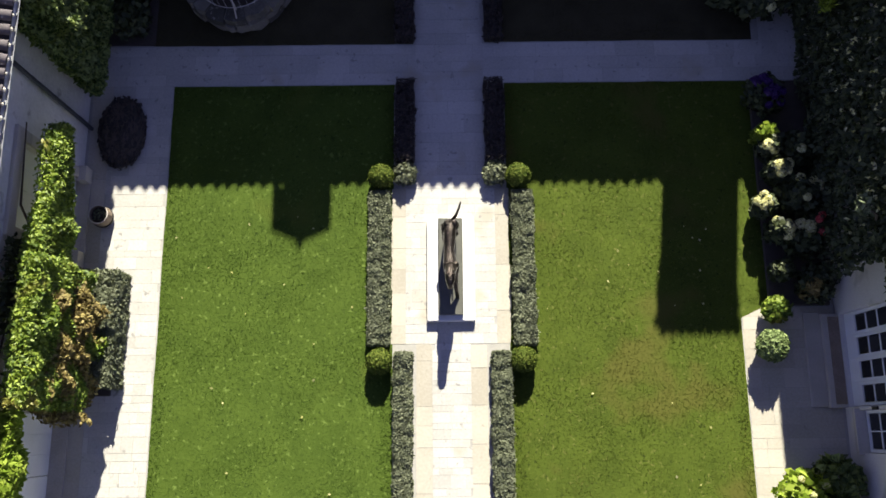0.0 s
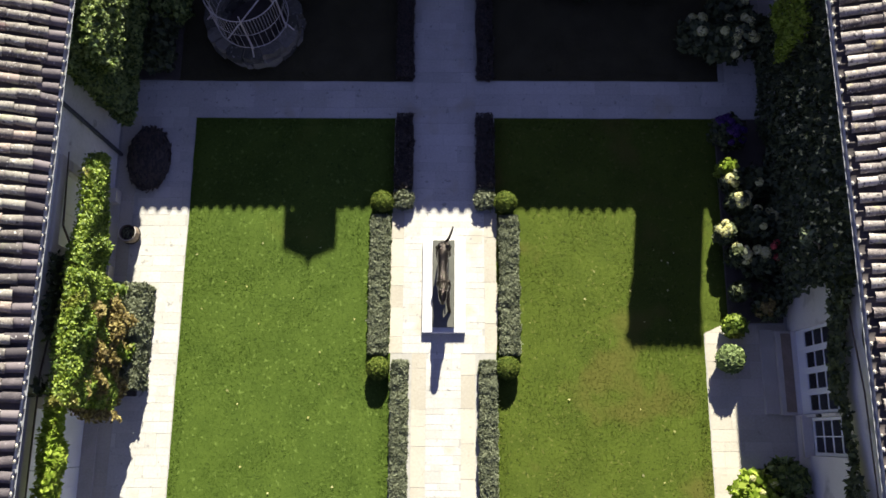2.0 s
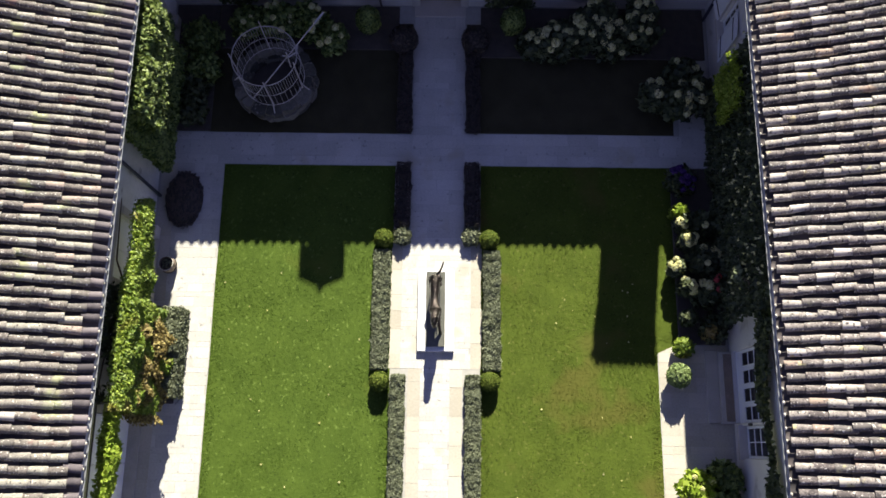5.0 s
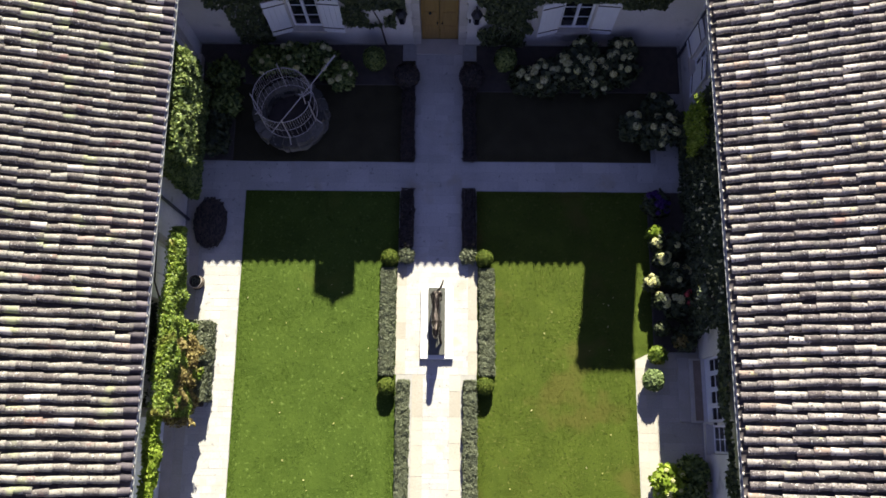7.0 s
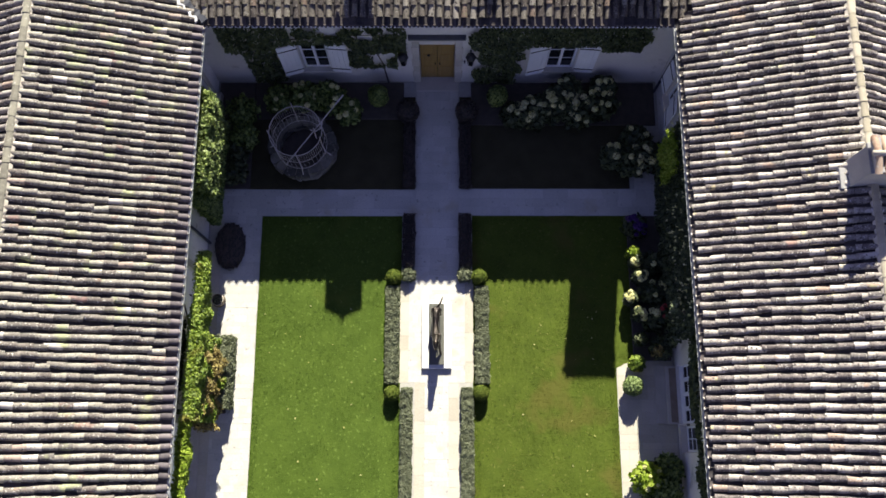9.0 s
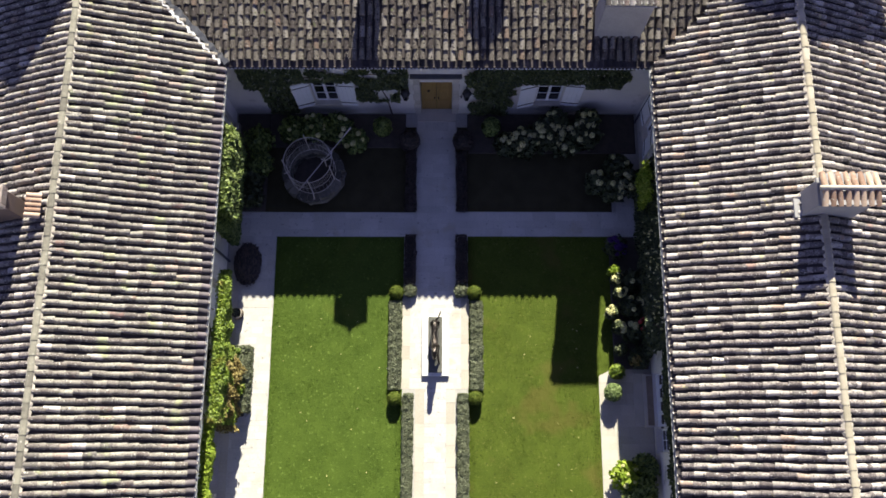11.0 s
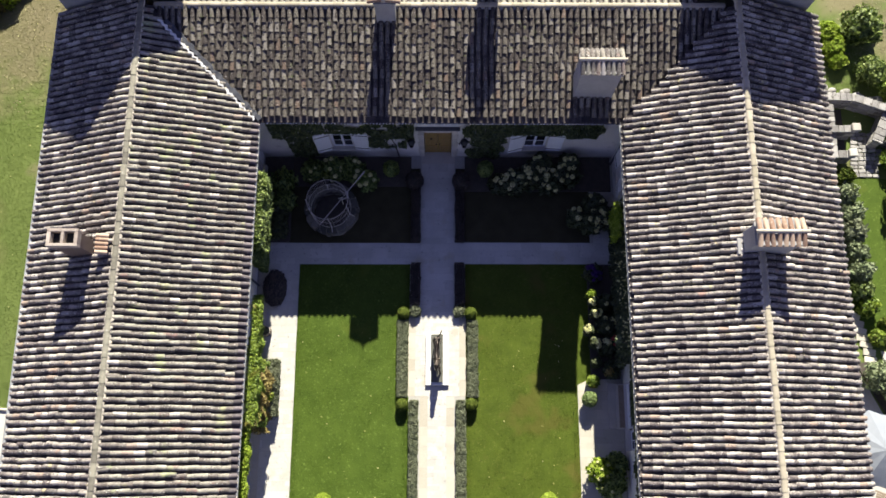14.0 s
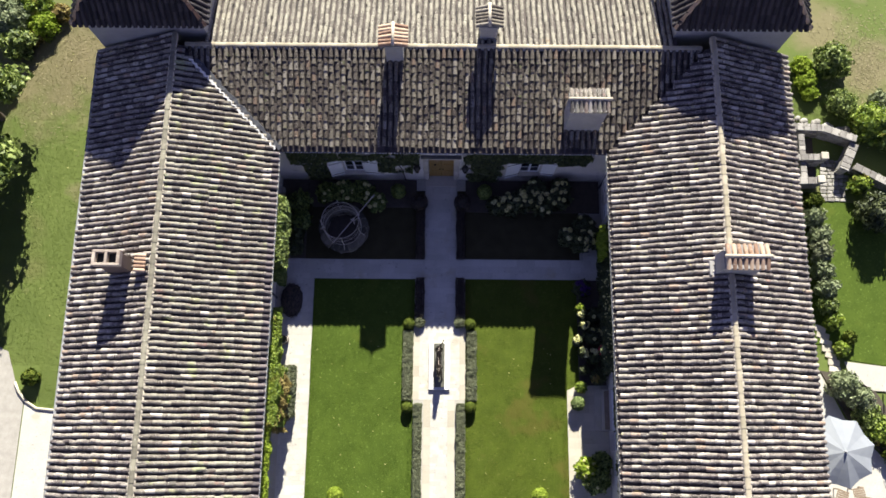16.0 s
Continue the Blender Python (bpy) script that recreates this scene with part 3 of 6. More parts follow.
roof_east = roof("roof_east_court", [(6.76, Y0, 4.13), (10.71, Y0, 5.66), (10.71, 13.2, 5.66), (6.76, 9.3, 4.13)], (6.73, Y0, 4.2), (0, 1, 0), (3.98, 0, 1.52), 22.6, run, TILE, "weathered grey and buff canal-tile slope", lambda a, b: a + Y0 < 9.4 + b / run * 3.95, mid, seed=3, first=0.06)
roof("roof_east_garden", [(14.18, Y0, 4.08), (10.73, Y0, 5.66), (10.73, 13.7, 5.66), (14.18, 13.7, 4.08)], (14.22, Y0, 4.15), (0, 1, 0), (-3.5, 0, 1.57), 22.9, 3.83, TILE, "weathered canal-tile slope towards the garden", lambda a, b: True, mid, seed=4)
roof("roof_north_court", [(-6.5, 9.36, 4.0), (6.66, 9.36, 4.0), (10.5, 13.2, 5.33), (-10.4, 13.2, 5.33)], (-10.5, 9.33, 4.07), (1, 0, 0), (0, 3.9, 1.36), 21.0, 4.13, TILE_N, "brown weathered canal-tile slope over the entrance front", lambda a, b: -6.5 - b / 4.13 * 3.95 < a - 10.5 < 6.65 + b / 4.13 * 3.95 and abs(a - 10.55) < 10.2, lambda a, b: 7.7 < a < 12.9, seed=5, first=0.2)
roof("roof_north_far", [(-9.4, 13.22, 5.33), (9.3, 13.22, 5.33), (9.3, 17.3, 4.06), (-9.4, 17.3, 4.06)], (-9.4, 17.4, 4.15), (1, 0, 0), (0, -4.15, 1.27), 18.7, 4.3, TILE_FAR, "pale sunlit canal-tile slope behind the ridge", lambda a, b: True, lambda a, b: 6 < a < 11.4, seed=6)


EAVE_TILE = material("dark_eave_tile", (0.05, 0.042, 0.046), (0.16, 0.135, 0.138), 9, 45, 0.85, 0.6, vary=0.6, spots=[((0.46, 0.44, 0.42), 12, 0.66)])


def eave_tiles(parent, x, out):
    """A course of short dark tiles below the first covers, each with a dab of mortar in its mouth."""
    r = random.Random(int(x * 10))
    meshes = [mesh_from("eave_tile", *canal_tile(700 + k, 0.34, 0.086, 0.08), EAVE_TILE, True) for k in range(3)]
    v = Vector((out * 3.98, 0, 1.52)).normalized()
    u = Vector((0, 1, 0))
    nrm = u.cross(v)
    nrm = nrm if nrm.z > 0 else -nrm
    M = Matrix((u, v, nrm)).transposed().to_4x4()
    bm = bmesh.new()
    for c in range(79):
        at = Vector((x, Y0 + c * 0.235 + r.gauss(0, 0.012), 4.2))
        if out < 0:
            t = new("eave_tile", meshes[r.randrange(3)])
            t.parent = parent
            t.matrix_basis = Matrix.Translation(at + v * -0.07 + nrm * (0.016 + r.uniform(0, 0.012))) @ M @ Euler((r.gauss(0, 0.03), r.gauss(0, 0.05), r.gauss(0, 0.05))).to_matrix().to_4x4()
        bmesh.ops.create_icosphere(bm, subdivisions=1, radius=r.uniform(0.03, 0.045), matrix=Matrix.Translation(at + v * (-0.085 if out < 0 else -0.045) + nrm * 0.06) @ M @ Matrix.Diagonal((1.1, 0.7, 0.8, 1)))
    part("mortar_dabs", bm, STONE, parent, "grey mortar dabs in the tile mouths")


eave_tiles(roof_west, -6.57, -1)
eave_tiles(roof_east, 6.73, 1)


def ridge(name, p, q, seed, mat, lift=0.045):
    """Half-round ridge tiles bedded in mortar, end to end."""
    p, q = Vector(p), Vector(q)
    d = (q - p)
    n = int(d.length / 0.4)
    ob = setting(name, box(-0.09, 0, -0.1, 0.09, d.length, 0.02, 0, Matrix.Translation(p) @ d.to_track_quat("Y", "Z").to_matrix().to_4x4()), mat, "ridge of half-round tiles in pale mortar")
    r = random.Random(seed)
    meshes = [mesh_from("ridge_tile", *canal_tile(500 + seed + k, 0.44, 0.1, 0.092), mat, True) for k in range(3)]
    turn = d.to_track_quat("Y", "Z").to_matrix().to_4x4()
    for i in range(n):
        t = new("ridge_tile", meshes[r.randrange(3)])
        t.parent = ob
        t.matrix_basis = Matrix.Translation(p + d * (i / n) + Vector((0, 0, lift + r.uniform(0, 0.01)))) @ turn @ Euler((0, r.gauss(0, 0.02), r.gauss(0, 0.01))).to_matrix().to_4x4() @ Matrix.Diagonal((1, 1, 0.6, 1))
    return ob


def ridge_bed(name, p, q, seed, mat):
    """Uneven mortar under a ridge, spilling between the tile ends."""
    p, q = Vector(p), Vector(q)
    L = (q - p).length
    m = Matrix.Translation(p) @ (q - p).to_track_quat("Y", "Z").to_matrix().to_4x4()
    r = random.Random(seed)
    bm = bmesh.new()
    rows = []
    n = int(L / 0.118)
    for i in range(n + 1):
        w0, w1 = (0.1 + r.uniform(0, 0.06) + 0.025 * (i % 2) for k in range(2))
        rows.append([bm.verts.new(m @ Vector(v)) for v in ((-w0, L * i / n, -0.03), (-0.05, L * i / n, 0.06), (0.05, L * i / n, 0.06), (w1, L * i / n, -0.03))])
    for a, b in zip(rows, rows[1:]):
        for k in range(3):
            bm.faces.new((a[k], a[k + 1], b[k + 1], b[k]))
    return setting(name, bm, mat, "uneven pale mortar bedding of the ridge tiles")


ridge_bed("ridge_mortar_west", (-10.56, Y0, 5.78), (-10.56, 13.6, 5.78), 1, MORTAR)
ridge_bed("ridge_mortar_east", (10.72, Y0, 5.78), (10.72, 13.6, 5.78), 2, MORTAR)
ridge("ridge_west", (-10.56, Y0, 5.75), (-10.56, 13.6, 5.75), 1, RIDGE_W)
ridge("ridge_east", (10.72, Y0, 5.75), (10.72, 13.6, 5.75), 2, RIDGE_E)
ridge_bed("ridge_mortar_north", (-10.2, 13.27, 5.46), (10.3, 13.27, 5.46), 3, GREY)
ridge("ridge_north", (-10.2, 13.27, 5.47), (10.3, 13.27, 5.47), 3, RIDGE_E, 0.035)


def valley(p, q, name, w0, amp, mat=MARBLE, label="pale mortar line along the roof valley"):
    """A crooked strip of mortar along the valley, thicker where the tile ends meet it."""
    d = Vector(q) - Vector(p)
    m = Matrix.Translation(p) @ d.to_track_quat("Y", "Z").to_matrix().to_4x4()
    bm = bmesh.new()
    r = random.Random(5)
    n = 44
    rows = []
    for i in range(n + 1):
        c = amp * (1 if i % 2 else -1) + r.uniform(-0.012, 0.012)
        w = w0 * r.uniform(0.6, 1.25)
        y = d.length * i / n
        h = 0.05 + r.uniform(0, 0.025)
        rows.append([bm.verts.new(m @ Vector(v)) for v in ((c - w, y, -0.05), (c - w * 0.7, y, h), (c + w * 0.7, y, h), (c + w, y, -0.05))])
    for a, b in zip(rows, rows[1:]):
        for k in range(3):
            bm.faces.new((a[k], a[k + 1], b[k + 1], b[k]))
    bm.faces.new(rows[0])
    bm.faces.new(list(reversed(rows[-1])))
    return setting(name, bm, mat, label)


valley((-6.64, 9.32, 4.3), (-9.95, 12.6, 5.6), "valley_west", 0.055, 0.03)
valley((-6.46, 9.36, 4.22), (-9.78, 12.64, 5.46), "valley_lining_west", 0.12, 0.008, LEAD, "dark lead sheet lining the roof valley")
valley((6.8, 9.3, 4.1), (10.4, 12.95, 5.5), "valley_east", 0.03, 0.015)


def gutter(name, p, q, r=0.055, label="grey zinc gutter along the eave"):
    p, q = Vector(p), Vector(q)
    d = q - p
    m = Matrix.Translation(p) @ d.to_track_quat("Y", "Z").to_matrix().to_4x4()
    bm = bmesh.new()
    rings = []
    for y in (0, d.length):
        ring = [bm.verts.new(m @ Vector((rr * math.cos(math.pi * (1 + i / 6)), y, rr * math.sin(math.pi * (1 + i / 6))))) for rr, rev in ((r, 0), (r - 0.008, 1)) for i in (range(7) if not rev else range(6, -1, -1))]
        rings.append(ring)
    k = len(rings[0])
    for i in range(k):
        bm.faces.new((rings[0][i], rings[0][(i + 1) % k], rings[1][(i + 1) % k], rings[1][i]))
    return setting(name, bm, ZINC, label, True)


gutter("gutter_west", (-6.5, Y0, 4.12), (-6.5, 9.25, 4.12), 0.045)
gutter("gutter_east", (6.67, Y0, 4.13), (6.67, 9.25, 4.13), 0.045)
gutter("gutter_west_outer", (-14.3, Y0, 4.12), (-14.3, 13.6, 4.12), 0.055)
gutter("gutter_east_outer", (14.28, Y0, 4.08), (14.28, 13.6, 4.08), 0.04)


def downpipe(x, y, out):
    bm = tube((x, y, 0.0), (x, y, 3.6), 0.042)
    add_tube(bm, (x, y, 3.6), (out, y, 4.08), 0.042)
    return setting("downpipe", bm, LEAD, "dark metal downpipe from the gutter")


downpipe(-7.12, 4.05, -6.5)
downpipe(7.12, 9.2, 6.67)
# entrance eave: channel tile ends in the shade-darkened colour, then pale mortar plugs
bm = bmesh.new()
for i in range(17, 73):
    x = -10.5 + (i + 0.5) * 0.235
    add_box(bm, x - 0.075, 9.3, 4.0, x + 0.075, 9.36, 4.05)
setting("eave_trim", bm, UNDER, "channel tile ends at the eave, shade put into their dark colour")
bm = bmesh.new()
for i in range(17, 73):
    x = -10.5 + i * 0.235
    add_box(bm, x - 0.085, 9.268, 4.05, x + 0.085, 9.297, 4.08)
# strip added behind the plugs to flatten the scallops of the cast shadow
setting("eave_strip", box(-6.5, 9.312, 4.0, 6.62, 9.332, 4.115), UNDER, "dark strip added along the eave to even its scalloped shadow")
setting("eave_mortar", bm, MARBLE, "pale mortar plugs in the tile ends at the eave")
setting("eave_board", box(-6.5, 9.36, 3.9, 6.6, 9.5, 3.99), WOODEN, "dark wooden eave board")

# ---- chimneys ----
FLUE = material("flue_mortar", (0.24, 0.195, 0.165), (0.43, 0.37, 0.315), 9, 40, 0.9, 0.5, vary=0.5)
BRICK = material("weathered_brick", (0.12, 0.085, 0.07), (0.27, 0.2, 0.16), 7, 40, 0.9, 0.5, vary=0.6)
PINK = material("pinkish_tile", (0.23, 0.14, 0.095), (0.46, 0.34, 0.245), 6, 40, 0.85, 0.4, vary=0.8, spots=[((0.5, 0.46, 0.38), 14, 0.62)])

def tiled_cap(parent, x0, x1, y0, y1, z, rise, mat, across="x", count=6):
    """Two rows of short canal tiles leaning on a central ridge; across names the ridge's direction."""
    r = random.Random(int(abs(x0 * 10)))
    verts, faces = canal_tile(900 + int(z * 10), 0.5, 0.085, 0.075)
    me = mesh_from("cap_tile", verts, faces, mat, True)
    if across == "x":
        c, half = (y0 + y1) / 2, (y1 - y0) / 2
        lo, hi = x0, x1
    else:
        c, half = (x0 + x1) / 2, (x1 - x0) / 2
        lo, hi = y0, y1
    sl = math.atan2(rise, half)
    ln = math.hypot(rise, half)
    for s in (-1, 1):
        for i in range(count):
            a = lo + (hi - lo) * (i + 0.5) / count
            ob = new("cap_tile", me)
            ob.parent = parent
            if across == "x":
                m = Matrix.Translation((a, c + s * half, z)) @ Matrix.Rotation(0 if s < 0 else math.pi, 4, "Z")
            else:
                m = Matrix.Translation((c + s * half, a, z)) @ Matrix.Rotation(-math.pi / 2 if s < 0 else math.pi / 2, 4, "Z")
            ob.matrix_basis = m @ Matrix.Rotation(sl, 4, "X") @ Matrix.Rotation(r.gauss(0, 0.03), 4, "Z") @ Matrix.Diagonal((1, ln / 0.5, 1, 1))
    if across == "x":
        bm = tube((lo - 0.05, c, z + rise + 0.03), (hi + 0.05, c, z + rise + 0.03), 0.065, sides=10)
    else:
        bm = tube((c, lo - 0.05, z + rise + 0.03), (c, hi + 0.05, z + rise + 0.03), 0.065, sides=10)
    part("cap_ridge", bm, MORTAR, parent, "pale mortar ridge", True)


def chimney(x0, x1, y0, y1, z0, z1, mat, cap, across, rise, count, label, capmat, over=0.06, run=0.1):
    ch = empty("chimney", pose(0, 0, 0), label, "chimney")
    part("chimney_shaft", box(x0, y0, z0, x1, y1, z1, 0.015), mat, ch)
    part("cornice", box(x0 - 0.04, y0 - 0.04, z1, x1 + 0.04, y1 + 0.04, z1 + 0.07, 0.01), mat, ch)
    if cap:
        k = 0
        for fx in (0.12, 0.5, 0.88):
            part("cap_pillar", box(x0 + (x1 - x0) * fx - 0.07, y0 + 0.05, z1 + 0.07, x0 + (x1 - x0) * fx + 0.07, y1 - 0.05, z1 + 0.18), mat, ch)
        slab = part("cap", box(x0 - 0.02, y0 - (run - 0.02 if across == "x" else 0.02), z1 + 0.18, x1 + 0.02, y1 + (run - 0.02 if across == "x" else 0.02), z1 + (0.298 if across == "x" else 0.22)), mat, ch, "small gabled cap of canal tiles")
        tiled_cap(slab, x0 - over, x1 + over, y0 - run, y1 + run, z1 + 0.22, rise, capmat, across, count)
    return ch


chimney(4.92, 6.34, 10.18, 10.93, 4.0, 6.2, GREY, True, "x", 0.2, 9, "broad grey rendered chimney with a lichened tile cap", TILE_W)
chimney(10.2, 11.67, 4.1, 4.8, 5.0, 6.65, GREY, True, "x", 0.16, 8, "broad grey rendered chimney with a pinkish tile cap on the ridge", PINK)
chimney(-2.2, -1.5, 12.7, 13.35, 5.0, 6.5, GREY, True, "y", 0.17, 6, "slim rendered chimney with a pitched terracotta tile cap", PINK, 0.2, 0.12)
chimney(1.5, 2.2, 13.65, 14.3, 4.9, 6.3, GREY, True, "y", 0.2, 6, "slim rendered chimney with a pitched lichened tile cap", TILE_N, 0.16, 0.12)
tagged(part("chimney_flashing", box(10.0, 4.05, 5.44, 10.19, 4.6, 5.62, 0.01), GREY), "pale zinc sheet beside the ridge chimney", "flashing")
# open double-flue chimney on the garden slope
ch = empty("chimney", pose(0, 0, 0), "open brick chimney with two flues on the garden slope", "chimney")
part("chimney_shaft", box(-12.35, 4.02, 4.4, -11.45, 4.5, 6.5, 0.01), BRICK, ch)
bm = bmesh.new()
for x0, y0, x1, y1 in ((-12.40, 3.97, -11.40, 4.07), (-12.40, 4.45, -11.40, 4.55), (-12.40, 4.07, -12.28, 4.45), (-11.52, 4.07, -11.40, 4.45), (-11.95, 4.07, -11.85, 4.45)):
    add_box(bm, x0, y0, 6.5, x1, y1, 6.78, 0.012)
part("flue_rim", bm, FLUE, ch)
for x0, x1 in ((-12.28, -11.95), (-11.85, -11.52)):
    part("flue", box(x0, 4.07, 6.5, x1, 4.45, 6.53), DARK_IRON, ch)
me = mesh_from("flashing_tile", *canal_tile(77, 0.4, 0.08, 0.07), PINK, True)
for i in range(5):
    ob = new("flashing_tile", me)
    ob.parent = ch
    ob.matrix_basis = Matrix.Translation((-10.8, 3.98 + i * 0.14, 5.85 - 0.0 * i)) @ Matrix.Rotation(math.pi / 2, 4, "Z") @ Matrix.Rotation(0.35, 4, "X")


# ---- corner pavilions ----
def pavilion(cx, cy, half, zw, apex, name):
    ob = empty(name, pose(cx, cy, 0), "square stone corner pavilion with a steep dark tiled roof", "pavilion")
    # darker grey here holds the shade of the wall's court side
    part("wall", box(-half + 0.3, -half + 0.3, 0, half - 0.3, half - 0.3, zw), GREY, ob, "masonry wall, its shade put into a darker grey")
    part("cornice", box(-half + 0.1, -half + 0.1, zw, half - 0.1, half - 0.1, zw + 0.12, 0.02), STONE, ob)
    bm = bmesh.new()
    base = [bm.verts.new((sx * half, sy * half, zw + 0.12)) for sx, sy in ((-1, -1), (1, -1), (1, 1), (-1, 1))]
    top = bm.verts.new((0, 0, apex))
    bm.faces.new(list(reversed(base)))
    for i in range(4):
        bm.faces.new((base[i], base[(i + 1) % 4], top))
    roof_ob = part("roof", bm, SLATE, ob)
    verts, faces, fv, ff = *canal_tile(31), [], []
    r = random.Random(int(cx))
    for side in range(4):
        R = Matrix.Rotation(math.pi / 2 * side, 4, "Z")
        up = Vector((0, half, apex - zw - 0.12))
        ln = up.length
        upn = up.normalized()
        nrm = Vector((1, 0, 0)).cross(upn)
        M = Matrix((Vector((1, 0, 0)), upn, nrm)).transposed().to_4x4()
        for c in range(int(2 * half / 0.235)):
            a = -half + 0.12 + c * 0.235
            b = 0.0
            while b < ln - 0.3 and abs(a) < half * (1 - b / ln) - 0.02:
                m = R @ Matrix.Translation(Vector((a + r.gauss(0, 0.006), -half, zw + 0.12)) + upn * (b - 0.04) + nrm * 0.02) @ M
                k = len(fv)
                fv += [m @ Vector(q) for q in verts]
                ff += [[k + i for i in f] for f in faces]
                b += 0.33
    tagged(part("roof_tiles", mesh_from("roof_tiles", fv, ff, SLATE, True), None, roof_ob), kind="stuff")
    for sx, sy in ((-1, -1), (1, -1), (1, 1), (-1, 1)):
        part("hip", tube((sx * half, sy * half, zw + 0.16), (0, 0, apex + 0.04), 0.08, sides=8), PINK, roof_ob, smooth=True)
    return ob


pavilion(-11.7, 16.1, 2.6, 6.4, 9.9, "pavilion")
pavilion(11.6, 16.15, 2.6, 6.4, 9.9, "pavilion")


# ---- doors and windows ----
def entrance_door():
    door = empty("door_1", pose(0.005, 9.7, 0), "golden oak double front door, closed", "door", kind="structure")
    for s, name in ((-1, "leaf"), (1, "leaf")):
        x0, x1 = (-0.535, -0.006) if s < 0 else (0.006, 0.535)
        leaf = part(name, box(x0, 0, 0.02, x1, 0.05, 2.53, 0.006), OAK, door)
        for z0, z1 in ((0.15, 0.85), (0.95, 1.65), (1.75, 2.4)):
            part("panel", box(x0 + 0.08, -0.018, z0, x1 - 0.08, 0.004, z1, 0.012), OAK, leaf)
        part("handle", tube((s * 0.07, -0.06, 1.05), (s * 0.07, 0.0, 1.05), 0.02), DARK_IRON, leaf, "dark iron handle", True)
    knocker = bmesh.new()
    bmesh.ops.create_icosphere(knocker, subdivisions=2, radius=0.045, matrix=Matrix.Translation((-0.27, -0.03, 1.62)))
    part("knocker", knocker, DARK_IRON, door, "dark iron knocker", True)
    for x0, x1 in ((-0.76, -0.545), (0.545, 0.76)):
        bm = bmesh.new()
        z = 0.0
        for i in range(7):
            add_box(bm, x0 - 0.03 * (i % 2) * (x0 < 0), -0.19, z, x1 + 0.03 * (i % 2) * (x0 > 0), -0.13, z + 0.395, 0.008)
            z += 0.4
        part("jamb", bm, STONE, door)
    part("lintel", box(-0.8, -0.2, 2.805, 0.8, -0.13, 2.98, 0.01), STONE, door)
    part("threshold", box(-0.7, -0.5, 0.0, 0.7, 0.0, 0.06, 0.01), STONE, door)
    part("cornice_ledge", box(-0.85, -0.3, 3.06, 0.85, -0.13, 3.15, 0.01), LEAD, door, "dark grey ledge")
    return door


entrance_door()


def casement(name, m, w, z0, z1, cols, rows, label, shutters=()):
    """A painted window in the plane y = 0 of m, outside towards -y; shutters are (side, angle) in degrees from the wall."""
    win = empty(name, m, label, "window", kind="structure")
    bm = bmesh.new()
    h = w / 2
    for a in ((-h, z0, -h + 0.06, z1), (h - 0.06, z0, h, z1), (-h + 0.06, z0, h - 0.06, z0 + 0.07), (-h + 0.06, z1 - 0.06, h - 0.06, z1), (-0.04, z0 + 0.07, 0.04, z1 - 0.06)):
        add_box(bm, a[0], 0.1, a[1], a[2], 0.16, a[3])
    part("window_frame", bm, WHITE, win, "white painted frame")
    n = cols // 2 if cols > 1 else 1
    spans = [(-h + 0.06, -0.04), (0.04, h - 0.06)]
    for a0, a1 in spans:
        for c in range(n):
            for r in range(rows):
                x0, x1 = a0 + (a1 - a0) * c / n, a0 + (a1 - a0) * (c + 1) / n
                lo, hi = z0 + 0.07 + (z1 - z0 - 0.13) * r / rows, z0 + 0.07 + (z1 - z0 - 0.13) * (r + 1) / rows
                part("pane", box(x0 + 0.012, 0.125, lo + 0.012, x1 - 0.012, 0.131, hi - 0.012), GLASS, win)
                if r:
                    part("glazing_bar", box(x0, 0.11, lo - 0.013, x1, 0.15, lo + 0.013), WHITE, win)
    part("window_sill", box(-h - 0.08, -0.08, z0 - 0.1, h + 0.08, 0.098, z0 + 0.006, 0.008), STONE, win)
    for side, angle in shutters:
        sh = empty("shutter")
        sh.parent = win
        sh.matrix_basis = pose(side * (h + 0.02), -0.03, 0, 0, 0, (-angle if side < 0 else angle) * -1)
        s = side
        bm = bmesh.new()
        for i in range(4):
            a0, a1 = 0.02 + 0.15 * i, 0.165 + 0.15 * i
            x0, x1 = sorted((s * a0, s * a1))
            add_box(bm, x0, -0.03, z0 - 0.04, x1, 0.0, z1 + 0.04, 0.003)
        sh.name = "shutter"
        part("board_face", bm, WHITE, sh)
        for z in (z0 + 0.2, z1 - 0.2):
            x0, x1 = sorted((0.0, s * 0.6))
            part("hinge_strap", box(x0, -0.042, z - 0.02, x1, -0.031, z + 0.02), DARK_IRON, sh)
        tagged(sh, "white boarded shutter with dark iron straps")
    return win


casement("window_1", pose(-3.78, 9.55, 0), 0.84, 0.9, 2.6, 2, 3, "white casement window with open boarded shutters", ((-1, 16), (1, 4)))
casement("window_2", pose(3.86, 9.55, 0), 0.88, 0.9, 2.6, 2, 3, "white casement window with open boarded shutters", ((-1, 14), (1, 4)))
casement("window_3", pose(7.2, 8.35, 0, 0, 0, -90), 0.5, 1.0, 2.3, 2, 3, "small white casement window in the side wall", ((-1, 5), (1, 6)))


